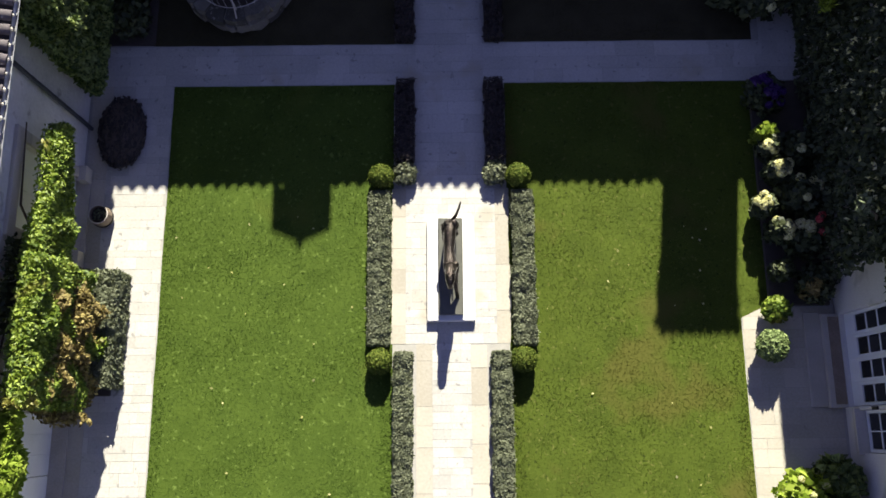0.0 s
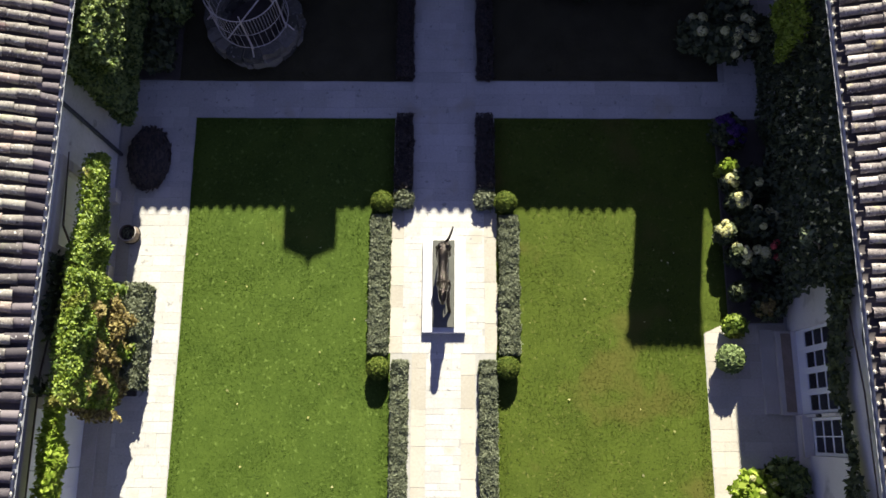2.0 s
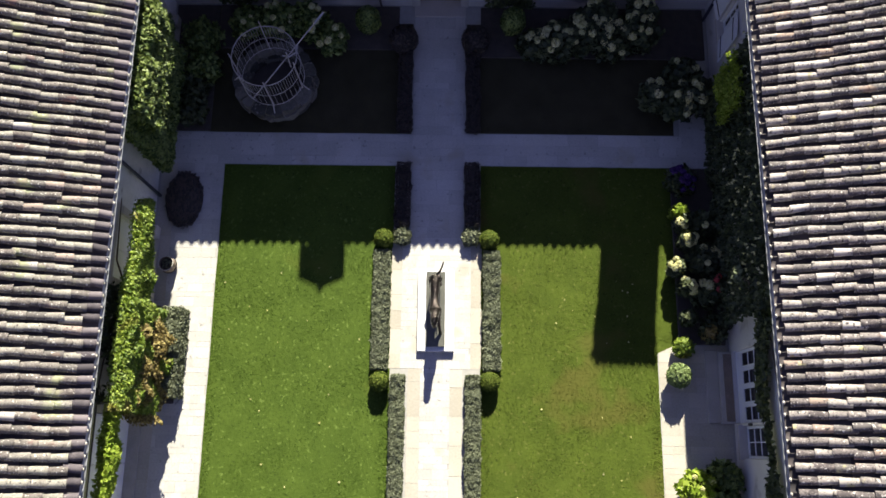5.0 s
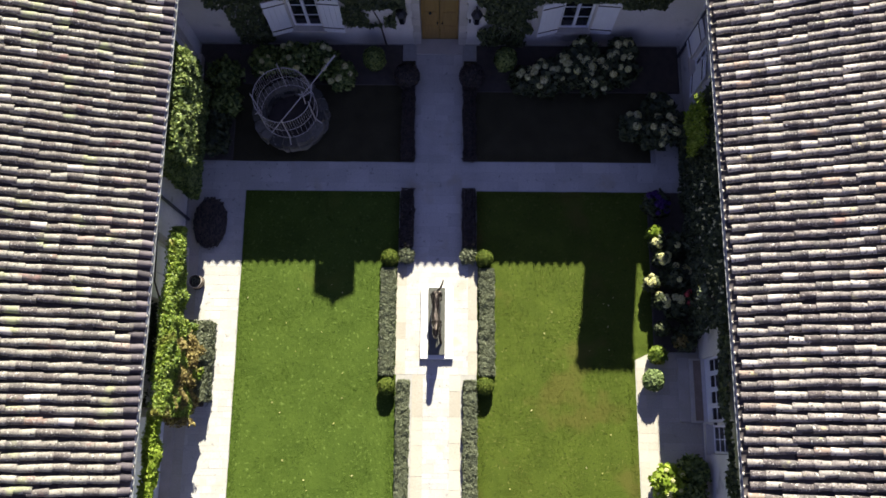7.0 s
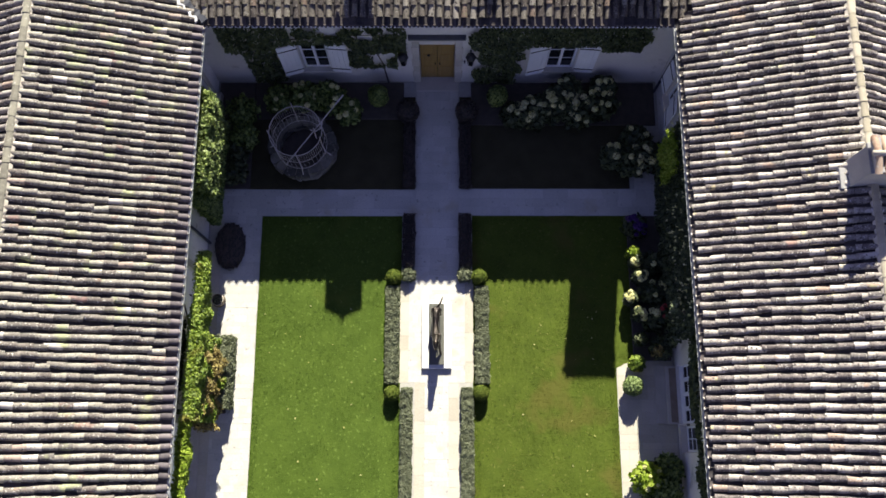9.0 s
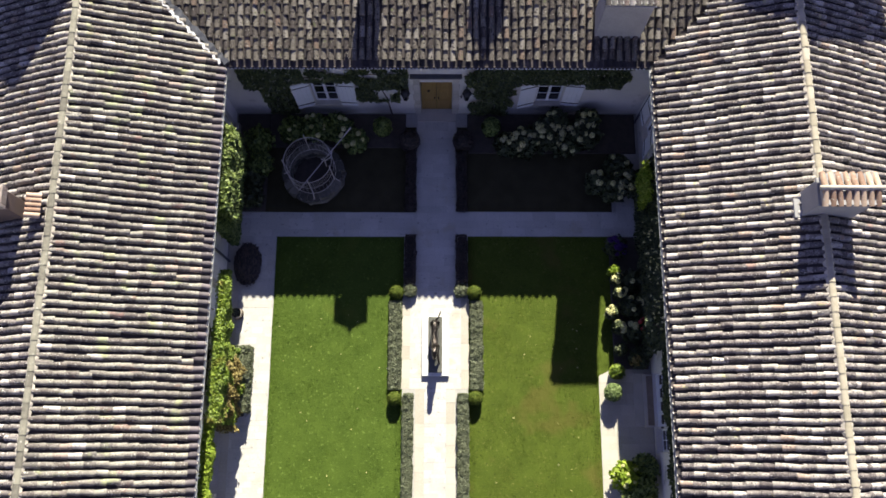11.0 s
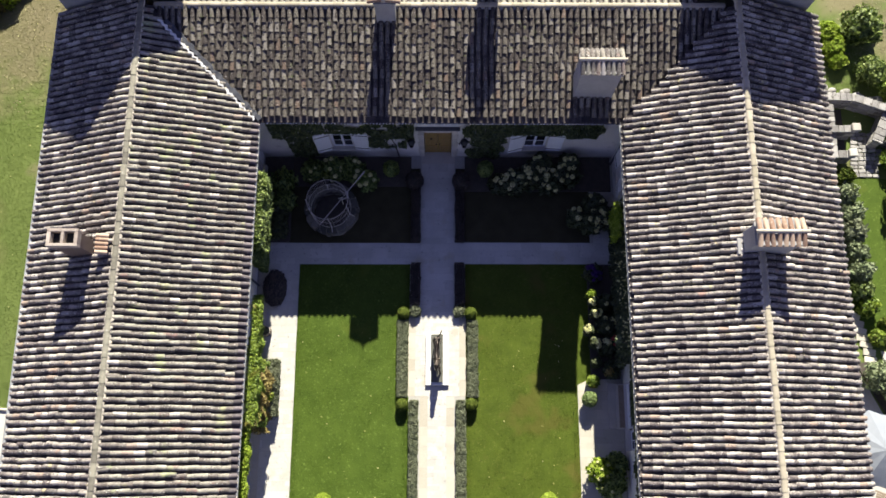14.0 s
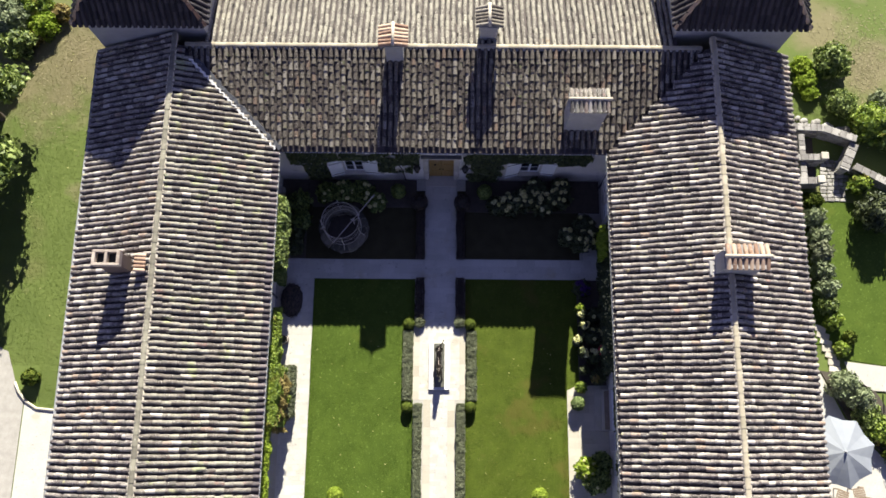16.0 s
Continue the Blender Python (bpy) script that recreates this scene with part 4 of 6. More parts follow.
def glazed_leaf(parent, x0, x1, z0, z1, cols, rows, panel):
    bm = bmesh.new()
    b = 0.055
    for a in ((x0, z0, x0 + b, z1), (x1 - b, z0, x1, z1), (x0 + b, z1 - b, x1 - b, z1), (x0 + b, z0, x1 - b, panel)):
        add_box(bm, a[0], 0.1, a[1], a[2], 0.15, a[3])
    part("leaf_frame", bm, WHITE, parent)
    for c in range(cols):
        for r in range(rows):
            p0, p1 = x0 + b + (x1 - x0 - 2 * b) * c / cols, x0 + b + (x1 - x0 - 2 * b) * (c + 1) / cols
            lo, hi = panel + (z1 - b - panel) * r / rows, panel + (z1 - b - panel) * (r + 1) / rows
            part("pane", box(p0 + 0.01, 0.12, lo + 0.012, p1 - 0.01, 0.126, hi - 0.012), GLASS, parent)
            if r:
                part("glazing_bar", box(p0, 0.105, lo - 0.014, p1, 0.145, lo + 0.014), WHITE, parent)
            if c:
                part("glazing_bar", box(p0 - 0.012, 0.106, lo + 0.014, p0 + 0.012, 0.144, hi - 0.014), WHITE, parent)


fd = empty("door_2", pose(7.2, -0.65, 0, 0, 0, -90), "white four-leaf glazed garden door, closed", "door", kind="structure")
for i in range(4):
    glazed_leaf(fd, -0.84 + 0.42 * i, -0.425 + 0.42 * i, 0.13, 2.08, 1, 4, 0.5)
part("threshold", box(-0.86, -0.32, 0.0, 0.86, 0.0, 0.14, 0.01), STONE, fd)
part("door_mat", box(-0.8, -0.22, 0.142, 0.8, -0.02, 0.16, 0.004), WOODEN, fd, "dark wooden doorstep board")
part("lower_step", box(-0.9, -0.62, 0.0, 0.84, -0.32, 0.06, 0.008), STONE, fd)
w4 = empty("window_4", pose(7.2, -1.93, 0, 0, 0, -90), "white two-column glazed window beside the garden door", "window", kind="structure")
glazed_leaf(w4, -0.36, 0.36, 0.52, 2.08, 2, 4, 0.58)
part("window_sill", box(-0.4, -0.1, 0.42, 0.4, 0.098, 0.512, 0.008), STONE, w4)
part("latch", box(-0.42, -0.04, 1.0, -0.36, 0.0, 1.16), DARK_IRON, w4)


def plank_door(name, m, w, h, leaves, label):
    d = empty(name, m, label, "door", kind="structure")
    lw = w / leaves
    for k in range(leaves):
        x0 = -w / 2 + lw * k
        leaf = part("leaf", box(x0 + 0.004, 0.12, 0.02, x0 + lw - 0.004, 0.17, h - 0.01, 0.005), WHITE, d)
        for i in range(max(2, int(lw / 0.3))):
            n = max(2, int(lw / 0.3))
            part("board", box(x0 + 0.01 + (lw - 0.02) * i / n + 0.004, 0.108, 0.04, x0 + 0.01 + (lw - 0.02) * (i + 1) / n - 0.004, 0.122, h - 0.03, 0.004), WHITE, leaf)
    part("handle", box(-0.02, 0.05, 1.02, 0.02, 0.11, 1.05), DARK_IRON, d, "black lever handle")
    part("handle_plate", box(0.0, 0.1, 0.95, 0.03, 0.112, 1.12), DARK_IRON, d)
    part("threshold", box(-w / 2 - 0.1, -0.18, 0.0, w / 2 + 0.1, 0.12, 0.05, 0.008), STONE, d)
    for x in (-w / 2 - 0.2, w / 2):
        bm = bmesh.new()
        z = 0.0
        for i in range(8):
            hh = 0.3
            add_box(bm, x - (0.05 if i == 0 else 0), -0.06 - (0.12 if i == 0 else 0), z, x + 0.2 + (0.05 if i == 0 else 0), 0.0, z + hh - 0.006, 0.01)
            z += hh
        part("jamb", bm, STONE, d)
    part("lintel", box(-w / 2 - 0.2, -0.07, h, w / 2 + 0.2, 0.0, h + 0.25, 0.01), STONE, d)
    return d


plank_door("door_3", pose(-7.2, 2.2, 0, 0, 0, 90), 1.48, 2.33, 2, "white painted double door in a stone surround")
plank_door("door_4", pose(-7.2, -2.6, 0, 0, 0, 90), 2.18, 2.43, 2, "white painted garage door with a black handle")
plank_door("door_5", pose(-7.2, 8.35, 0, 0, 0, 90), 0.88, 2.18, 1, "narrow white side door with dark hinges")


def wall_lantern(x):
    la = empty("wall_lantern", pose(x, 9.55, 2.05) @ Matrix.Scale(1.55, 4), "dark iron wall lantern beside the front door", "lantern", "lanterns at the door")
    part("bracket", tube((0, 0, 0.1), (0, -0.16, 0.16), 0.014), DARK_IRON, la)
    part("cap", lathe([(0.11, 0.1), (0.1, 0.13), (0.03, 0.19)], 6, pose(0, -0.16, 0)), DARK_IRON, la)
    part("lamp_glass", lathe([(0.06, -0.16), (0.09, 0.1)], 6, pose(0, -0.16, 0)), GLASS, la)
    part("foot", lathe([(0.02, -0.2), (0.065, -0.16)], 6, pose(0, -0.16, 0)), DARK_IRON, la)


wall_lantern(-1.03)
wall_lantern(1.03)
bm = bmesh.new()
add_tube(bm, (0, 0, 0), (0, -0.03, 0), 0.03)
add_box(bm, -0.02, -0.04, -0.14, 0.02, -0.02, 0.0)
bell = tagged(part("door_bell", bm, DARK_IRON), "small dark iron bell pull beside the door", "bell")
bell.matrix_world = pose(0.86, 9.55, 1.5)
bm = lathe([(0.17, -0.04), (0.17, 0.0), (0.1, 0.0), (0.1, -0.02)], 20, pose(-7.2, 2.54, 3.36, 90, 0, 90) @ Matrix.Scale(1.7, 4, (1, 0, 0)))
tagged(part("oval_vent", bm, GREY), "dark oval vent high on the stone wall", "vent", "oval vents")
bm = lathe([(0.15, -0.03), (0.15, 0.0), (0.09, 0.0), (0.09, -0.02)], 20, pose(7.2, -0.3, 3.1, 90, 0, -90) @ Matrix.Scale(1.7, 4, (1, 0, 0)))
tagged(part("oval_vent", bm, GREY), "grey oval vent high on the rendered wall", "vent", "oval vents")
for x in (-3.8, 3.9):
    bm = lathe([(0.16, -0.03), (0.16, 0.0), (0.1, 0.0), (0.1, -0.02)], 20, pose(x, 9.55, 3.4, 90) @ Matrix.Scale(1.6, 4, (1, 0, 0)))
    tagged(part("oval_vent", bm, STONE), "oval stone vent high on the wall", "vent", "oval vents")


# ---- foliage tools ----
def leaves(P, N, size, seed, spread=0.8, long=1.5):
    """Diamond leaves at P, roughly square to N."""
    r = np.random.default_rng(seed)
    n = len(P)
    d = N + r.normal(0, spread, (n, 3))
    d /= np.linalg.norm(d, axis=1, keepdims=True) + 1e-9
    t = r.normal(0, 1, (n, 3))
    a = np.cross(d, t)
    a /= np.linalg.norm(a, axis=1, keepdims=True) + 1e-9
    b = np.cross(d, a)
    s = size * r.uniform(0.6, 1.3, (n, 1))
    a, b = a * s * 0.5 * long, b * s * 0.5
    fold = d * s * 0.12
    V = np.stack([P - a, P + b * 0.9 + fold, P + a, P - b * 0.9 + fold], 1).reshape(-1, 3)
    return V, np.arange(4 * n).reshape(-1, 4)


def foliage(name, P, N, size, mat, parent, seed, label="", spread=0.8, long=1.5):
    V, F = leaves(np.asarray(P), np.asarray(N), size, seed, spread, long)
    return part(name, big_mesh(name, V, F, mat), None, parent, label)


def blob_points(n, centre, radii, seed, rough=0.15, inner=0.0, lower=-1.0):
    """Points on an uneven ellipsoid shell, with their normals."""
    r = np.random.default_rng(seed)
    d = r.normal(0, 1, (int(n * 1.6) + 10, 3))
    d /= np.linalg.norm(d, axis=1, keepdims=True)
    d = d[d[:, 2] > lower][:n]
    lump = np.array([noise.noise((q[0] * 2.2 + seed, q[1] * 2.2, q[2] * 2.2)) for q in d])
    rad = 1 + rough * 1.6 * lump + r.normal(0, 0.04, len(d)) - inner * r.random(len(d)) ** 2
    P = np.asarray(centre) + d * np.asarray(radii) * rad[:, None]
    return P, d


def core(name, centre, radii, mat, parent, sub=3, shrink=0.86):
    bm = bmesh.new()
    bmesh.ops.create_icosphere(bm, subdivisions=sub, radius=1, matrix=Matrix.Translation(centre) @ Matrix.Diagonal((radii[0] * shrink, radii[1] * shrink, radii[2] * shrink, 1)))
    return part(name, bm, mat, parent, smooth=True)


def box_ball(x, y, z, r, mat, label, n=2600, leaf=0.03, group="clipped box balls"):
    ball = empty("box_ball", pose(x, y, 0), label, "shrub", group)
    part("stem", tube((0, 0, 0), (0, 0, z), 0.03), BARK, ball)
    core("inner_foliage", (0, 0, z), (r, r, r * 0.96), mat, ball)
    P, N = blob_points(n, (0, 0, z), (r * 0.97, r * 0.97, r * 0.93), int(x * 91 + y * 17) % 1000, 0.03, 0.1)
    foliage("leaves", P, N, leaf, mat, ball, int(x * 31 + y * 7) % 999, spread=0.45)
    return ball


def hedge(x0, y0, x1, y1, h, mat, label, seed, per=10000, leaf=0.03):
    hd = empty("low_hedge", pose(0, 0, 0), label, "hedge", "low hedges along the path")
    L = y1 - y0
    bm = box(x0 + 0.05, y0 + 0.05, 0.0, x1 - 0.05, y1 - 0.05, h - 0.07, 0.05)
    part("inner_foliage", bm, mat, hd)
    r = np.random.default_rng(seed)
    n = int(L * per)
    w = x1 - x0
    t = r.uniform(0, 1, n)
    y = r.uniform(y0, y1, n)
    per_len = w + 2 * h
    s = t * per_len
    P = np.zeros((n, 3))
    N = np.zeros((n, 3))
    left, top = s < h, (s >= h) & (s < h + w)
    right = s >= h + w
    P[left] = np.column_stack([np.full(left.sum(), x0), y[left], s[left]])
    N[left] = (-1, 0, 0)
    P[top] = np.column_stack([x0 + s[top] - h, y[top], np.full(top.sum(), h)])
    N[top] = (0, 0, 1)
    P[right] = np.column_stack([np.full(right.sum(), x1), y[right], s[right] - h - w])
    N[right] = (1, 0, 0)
    ends = r.uniform(0, 1, n) < 0.04
    P[ends, 1] = np.where(r.uniform(0, 1, ends.sum()) < 0.5, y0, y1)
    P[ends, 0] = r.uniform(x0, x1, ends.sum())
    P[ends, 2] = r.uniform(0, h, ends.sum())
    bump = np.array([noise.noise((p[0] * 7, p[1] * 7, p[2] * 7 + seed)) for p in P])
    big = np.array([noise.noise((p[0] * 2, p[1] * 2.4, seed)) for p in P])
    P = P + N * (bump * 0.05 + big * 0.03)[:, None] + r.normal(0, 0.014, (n, 3))
    P[:, 2] = np.maximum(P[:, 2], 0.01)
    foliage("leaves", P, N, leaf, mat, hd, seed + 1, spread=0.8, long=1.9)
    return hd


GL = "low clipped grey-green hedge beside the limestone path"
hedge(-1.53, -0.3, -1.18, 2.62, 0.27, HEDGE, GL, 11)
hedge(1.2, -0.3, 1.55, 2.62, 0.27, HEDGE, GL, 12)
hedge(-1.04, -7.0, -0.76, -0.47, 0.27, HEDGE, GL, 13, 8000)
hedge(0.76, -7.0, 1.07, -0.47, 0.27, HEDGE, GL, 14, 8000)
hedge(-1.05, 3.28, -0.72, 4.95, 0.28, PURPLE_LEAF, "low purplish hedge beside the limestone path, shade put into its dark leaves", 15, 2600)
hedge(0.72, 3.28, 1.05, 4.95, 0.28, PURPLE_LEAF, "low purplish hedge beside the limestone path, shade put into its dark leaves", 16, 2600)
hedge(-1.05, 5.85, -0.74, 8.1, 0.26, PURPLE_LEAF, "low purplish hedge beside the limestone path, shade put into its dark leaves", 17, 2200)
hedge(0.74, 5.85, 1.05, 8.1, 0.26, PURPLE_LEAF, "low purplish hedge beside the limestone path, shade put into its dark leaves", 18, 2200)
for x, y in ((-1.33, 2.92), (1.31, 2.92), (-1.33, -0.62), (1.32, -0.6)):
    box_ball(x, y, 0.25, 0.245, BOXWOOD, "clipped round box ball at the hedge corner")
for x in (-1.9, 1.93):
    bb = box_ball(x, 8.8, 0.36, 0.33, IVY, "tall rounded yellowish box bush beside the entrance", 1900, 0.05)
    bb.matrix_world = pose(x, 8.8, 0) @ Matrix.Diagonal((1, 1, 1.5, 1))
for x in (-0.95, 0.95):
    box_ball(x, 8.35, 0.36, 0.38, PURPLE_LEAF, "dark round shrub beside the entrance path", 1500, 0.05)
oval = box_ball(-6.45, 3.92, 0.45, 0.44, PURPLE_LEAF, "low dark clipped oval shrub by the stone wall", 3200, 0.06)
oval.matrix_world = pose(-6.45, 3.92, 0) @ Matrix.Diagonal((1.05, 1.65, 0.32, 1))
box_ball(-4.2, -4.15, 0.55, 0.32, LIME, "bright yellow-green round shrub on the lawn", 1800, 0.06)
box_ball(4.15, -4.12, 0.55, 0.32, LIME, "bright yellow-green round shrub on the lawn", 1800, 0.06)

# ---- sculpture on its plinth ----
plinth = empty("plinth", pose(0, 0, 0), "low white stone plinth with a bronze plate", "plinth")
part("slab", box(-0.45, 0.13, 0.0, 0.45, 2.13, 0.13, 0.012), MARBLE, plinth)
part("bronze_plate", box(-0.235, 0.24, 0.13, 0.225, 2.1, 0.2, 0.006), BRONZE_BASE, plinth, "dull bronze plate")


def limb(bm, pts, radii, sides=10):
    """A smooth tube through points with changing radius."""
    pts = [Vector(p) for p in pts]
    rings = []
    for i, p in enumerate(pts):
        d = (pts[min(i + 1, len(pts) - 1)] - pts[max(i - 1, 0)]).normalized()
        q = d.to_track_quat("Z", "Y").to_matrix()
        rings.append([bm.verts.new(p + q @ Vector((radii[i] * math.cos(2 * math.pi * k / sides), radii[i] * math.sin(2 * math.pi * k / sides), 0))) for k in range(sides)])
    for a, b in zip(rings, rings[1:]):
        for k in range(sides):
            bm.faces.new((a[k], a[(k + 1) % sides], b[(k + 1) % sides], b[k]))
    bm.faces.new(list(reversed(rings[0])))
    bm.faces.new(rings[-1])


def bronze_animal():
    """A lean striding four-legged animal, one plain mesh."""
    bm = bmesh.new()
    limb(bm, [(0.0, 1.92, 0.72), (-0.01, 1.8, 0.8), (-0.02, 1.6, 0.79), (-0.03, 1.35, 0.74), (-0.02, 1.15, 0.8), (-0.01, 0.98, 0.88), (0.0, 0.86, 0.86)], [0.045, 0.115, 0.115, 0.095, 0.12, 0.13, 0.055], 14)
    limb(bm, [(0.0, 1.0, 0.9), (-0.01, 0.9, 0.98), (-0.02, 0.82, 1.07), (-0.02, 0.72, 1.08), (-0.02, 0.6, 1.0)], [0.12, 0.1, 0.09, 0.085, 0.045], 12)
    for s in (-1, 1):
        limb(bm, [(-0.02 + s * 0.04, 0.81, 1.12), (-0.02 + s * 0.075, 0.83, 1.19)], [0.03, 0.006], 6)
    limb(bm, [(0.07, 1.8, 0.78), (0.09, 1.72, 0.5), (0.09, 1.9, 0.35), (0.08, 1.82, 0.21)], [0.09, 0.06, 0.035, 0.035])
    limb(bm, [(-0.09, 1.8, 0.78), (-0.1, 1.6, 0.5), (-0.1, 1.7, 0.35), (-0.1, 1.58, 0.21)], [0.09, 0.06, 0.035, 0.035])
    limb(bm, [(0.07, 1.02, 0.82), (0.08, 0.92, 0.55), (0.09, 0.72, 0.38), (0.12, 0.56, 0.21)], [0.08, 0.055, 0.04, 0.035])
    limb(bm, [(-0.08, 1.04, 0.82), (-0.09, 1.06, 0.5), (-0.09, 0.98, 0.35), (-0.09, 1.0, 0.21)], [0.08, 0.05, 0.035, 0.035])
    limb(bm, [(0.03, 1.9, 0.78), (0.1, 1.98, 0.84), (0.14, 2.04, 1.0), (0.18, 2.12, 1.22)], [0.035, 0.028, 0.024, 0.014], 8)
    for s in (-1, 1):
        bmesh.ops.create_icosphere(bm, subdivisions=2, radius=0.085, matrix=Matrix.Translation((s * 0.055, 1.82, 0.83)))
        bmesh.ops.create_icosphere(bm, subdivisions=2, radius=0.085, matrix=Matrix.Translation((s * 0.065, 1.04, 0.88)))
    return part("bronze_sculpture", bm, BRONZE, None, smooth=True)


tagged(bronze_animal(), "dark polished bronze animal sculpture striding on the plinth", "sculpture")


# ---- old well with an iron cage ----
def old_well(cx, cy):
    well = empty("well", pose(cx, cy, 0), "round stone well with a rusty iron cage and windlass pole", "well")
    r = random.Random(4)
    for course in range(3):
        n = 15
        cuts = [2 * math.pi * (i + 0.5 * (course % 2) + r.uniform(-0.28, 0.28)) / n for i in range(n)]
        cuts.append(cuts[0] + 2 * math.pi)
        for i in range(n):
            a0, a1 = cuts[i] + 0.02, cuts[i + 1] - 0.02
            ro, ri = 1.07 + r.uniform(-0.07, 0.04), 0.74 + r.uniform(-0.03, 0.04)
            z0, z1 = course * 0.2, course * 0.2 + 0.19
            bm = bmesh.new()
            ring = [(ro - r.uniform(0, 0.06), a0), (ro, (a0 + a1) / 2), (ro - r.uniform(0, 0.06), a1), (ri, a1), (ri, a0)]
            top = [bm.verts.new((q * math.cos(a), q * math.sin(a), z1 + r.uniform(-0.03, 0.02))) for q, a in ring]
            low = [bm.verts.new((q * math.cos(a), q * math.sin(a), z0)) for q, a in ring]
            bm.faces.new(top)
            for k in range(5):
                bm.faces.new((low[k], low[(k + 1) % 5], top[(k + 1) % 5], top[k]))
            part("stone", bm, MOSSY, well)
    part("mortar_bed", lathe([(0.78, 0.0), (0.78, 0.555), (0.99, 0.555), (0.99, 0.0)], 30), MOSSY, well)
    part("shaft", lathe([(0.73, 0.02), (0.73, 0.05)], 24), SOIL, well)
    R = 0.8

    def arc(z, a0, a1, rad, name):
        bm = bmesh.new()
        n = max(3, int(abs(a1 - a0) / 0.17))
        limb(bm, [(R * math.cos(a0 + (a1 - a0) * i / n), R * math.sin(a0 + (a1 - a0) * i / n), z) for i in range(n + 1)], [rad] * (n + 1), 6)
        part(name, bm, IRON, well)

    full = 2 * math.pi
    arc(1.78, 0, full, 0.013, "ring")
    arc(1.2, 0, full, 0.009, "ring")
    arc(0.66, 0, full, 0.01, "ring")
    for deg in (100, 185, 275, 340):
        a = math.radians(deg)
        c, s = math.cos(a), math.sin(a)
        part("post", tube((R * c, R * s, 0.56), (R * c * 1.02, R * s * 1.02, 2.0), 0.015), IRON, well)
        bm = bmesh.new()
        limb(bm, [(R * c, R * s, 0.85), ((R + 0.1) * c, (R + 0.1) * s, 0.72), ((R + 0.2) * c, (R + 0.2) * s, 0.6)], [0.018] * 3, 6)
        part("foot_scroll", bm, IRON, well)
    for a0, a1 in ((35, 172), (218, 338)):
        for i in range((a1 - a0) // 5 + 1):
            a = math.radians(a0 + 5 * i)
            part("bar", tube((R * math.cos(a), R * math.sin(a), 1.2), (R * math.cos(a), R * math.sin(a), 1.78), 0.0055, sides=5), IRON, well)
    for i in range(36):
        a = math.radians(10 * i + 3)
        part("bar", tube((R * math.cos(a), R * math.sin(a), 0.58), (R * math.cos(a), R * math.sin(a), 1.2), 0.005, sides=5), IRON, well)
    part("windlass_pole", tube((-0.36, -0.86, 1.15), (1.36, 0.98, 1.98), 0.017), IRON, well, "grey weathered windlass pole")
    part("pole_grip", tube((1.2, 0.81, 1.9), (1.44, 1.065, 2.02), 0.028), IRON, well)
    bm = bmesh.new()
    limb(bm, [(0.42, 0.1, 1.6), (0.6, 0.02, 1.7), (0.78, 0.12, 1.75), (0.8, 0.3, 1.78)], [0.022] * 4, 6)
    part("crank", bm, IRON, well)
    part("bracket", tube((0.55, 0.0, 1.2), (0.55, 0.06, 1.85), 0.02), IRON, well)
    return well


old_well(-4.27, 7.1)


# ---- climbers ----
def strip_points(n, seed, x, out, y0, y1, z0, z1, thick, keep=lambda y, z: 1.0, shell=0.35, ragged=0.35, clump=1.0):
    """Points of a leafy mat on a wall at x, growing towards out (+1 or -1)."""
    r = np.random.default_rng(seed)
    y, z = r.uniform(y0, y1, n), r.uniform(z0, z1, n)
    dens = np.array([noise.noise((a * 0.9 * clump, b * 1.1 * clump, seed)) + (0.5 * noise.noise((a * 3.1, b * 3.1, seed)) if clump > 1 else 0.0) for a, b in zip(y, z)])
    k = np.array([keep(a, b) for a, b in zip(y, z)])
    ok = (dens + r.uniform(-ragged, ragged, n)) < (k - 0.5) * 1.6
    y, z, dens = y[ok], z[ok], dens[ok]
    lump = np.array([0.5 + 0.5 * noise.noise((a * 2.3, b * 2.3, seed + 3)) for a, b in zip(y, z)])
    d = thick * (shell + (1 - shell) * lump) * r.uniform(0.25, 1.0, len(y)) ** 0.4
    P = np.column_stack([x + out * d, y, z])
    N = np.column_stack([np.full(len(y), out * 0.45), np.full(len(y), 0.5), np.full(len(y), 0.8)])
    return P, N


def back_points(n, seed, x0, x1, z0, z1, thick, keep):
    P, N = strip_points(n, seed, 0, -1, x0, x1, z0, z1, thick, keep, 0.35, 0.15, 1.6)
    clear = ~((np.abs(np.abs(P[:, 1] - 0.04) - 3.82) < 1.08) & (P[:, 2] > 0.8) & (P[:, 2] < 2.72))
    P, N = P[clear], N[clear]
    return np.column_stack([P[:, 1], 9.53 + P[:, 0], P[:, 2]]), np.column_stack([N[:, 1], N[:, 0], N[:, 2]])


def taper(v, a, b, soft):
    return min(1.0, max(0.0, (v - a) / soft)) * min(1.0, max(0.0, (b - v) / soft))


def climber(name, sets, label, stems, group=""):
    cl = empty(name, pose(0, 0, 0), label, "climber", group)
    for k, (P, N, size, mat, tag) in enumerate(sets):
        foliage("leaves", P, N, size, mat, cl, 40 + k + len(P) % 97, tag, 0.8, 1.7)
    for pts in stems:
        bm = bmesh.new()
        limb(bm, pts, [0.03 - 0.018 * i / (len(pts) - 1) for i in range(len(pts))], 6)
        part("stem", bm, BARK, cl)
    return cl


# thick ivy on the north part of the west wall
P1, N1 = strip_points(36000, 51, -7.2, 1, 4.4, 7.75, 0.6, 3.8, 0.68, lambda y, z: 0.5 + 1.3 * taper(y, 4.4, 7.8, 0.5) * taper(z, 0.4 + 0.4 * max(0, 5 - y), 3.9, 0.3), 0.72)
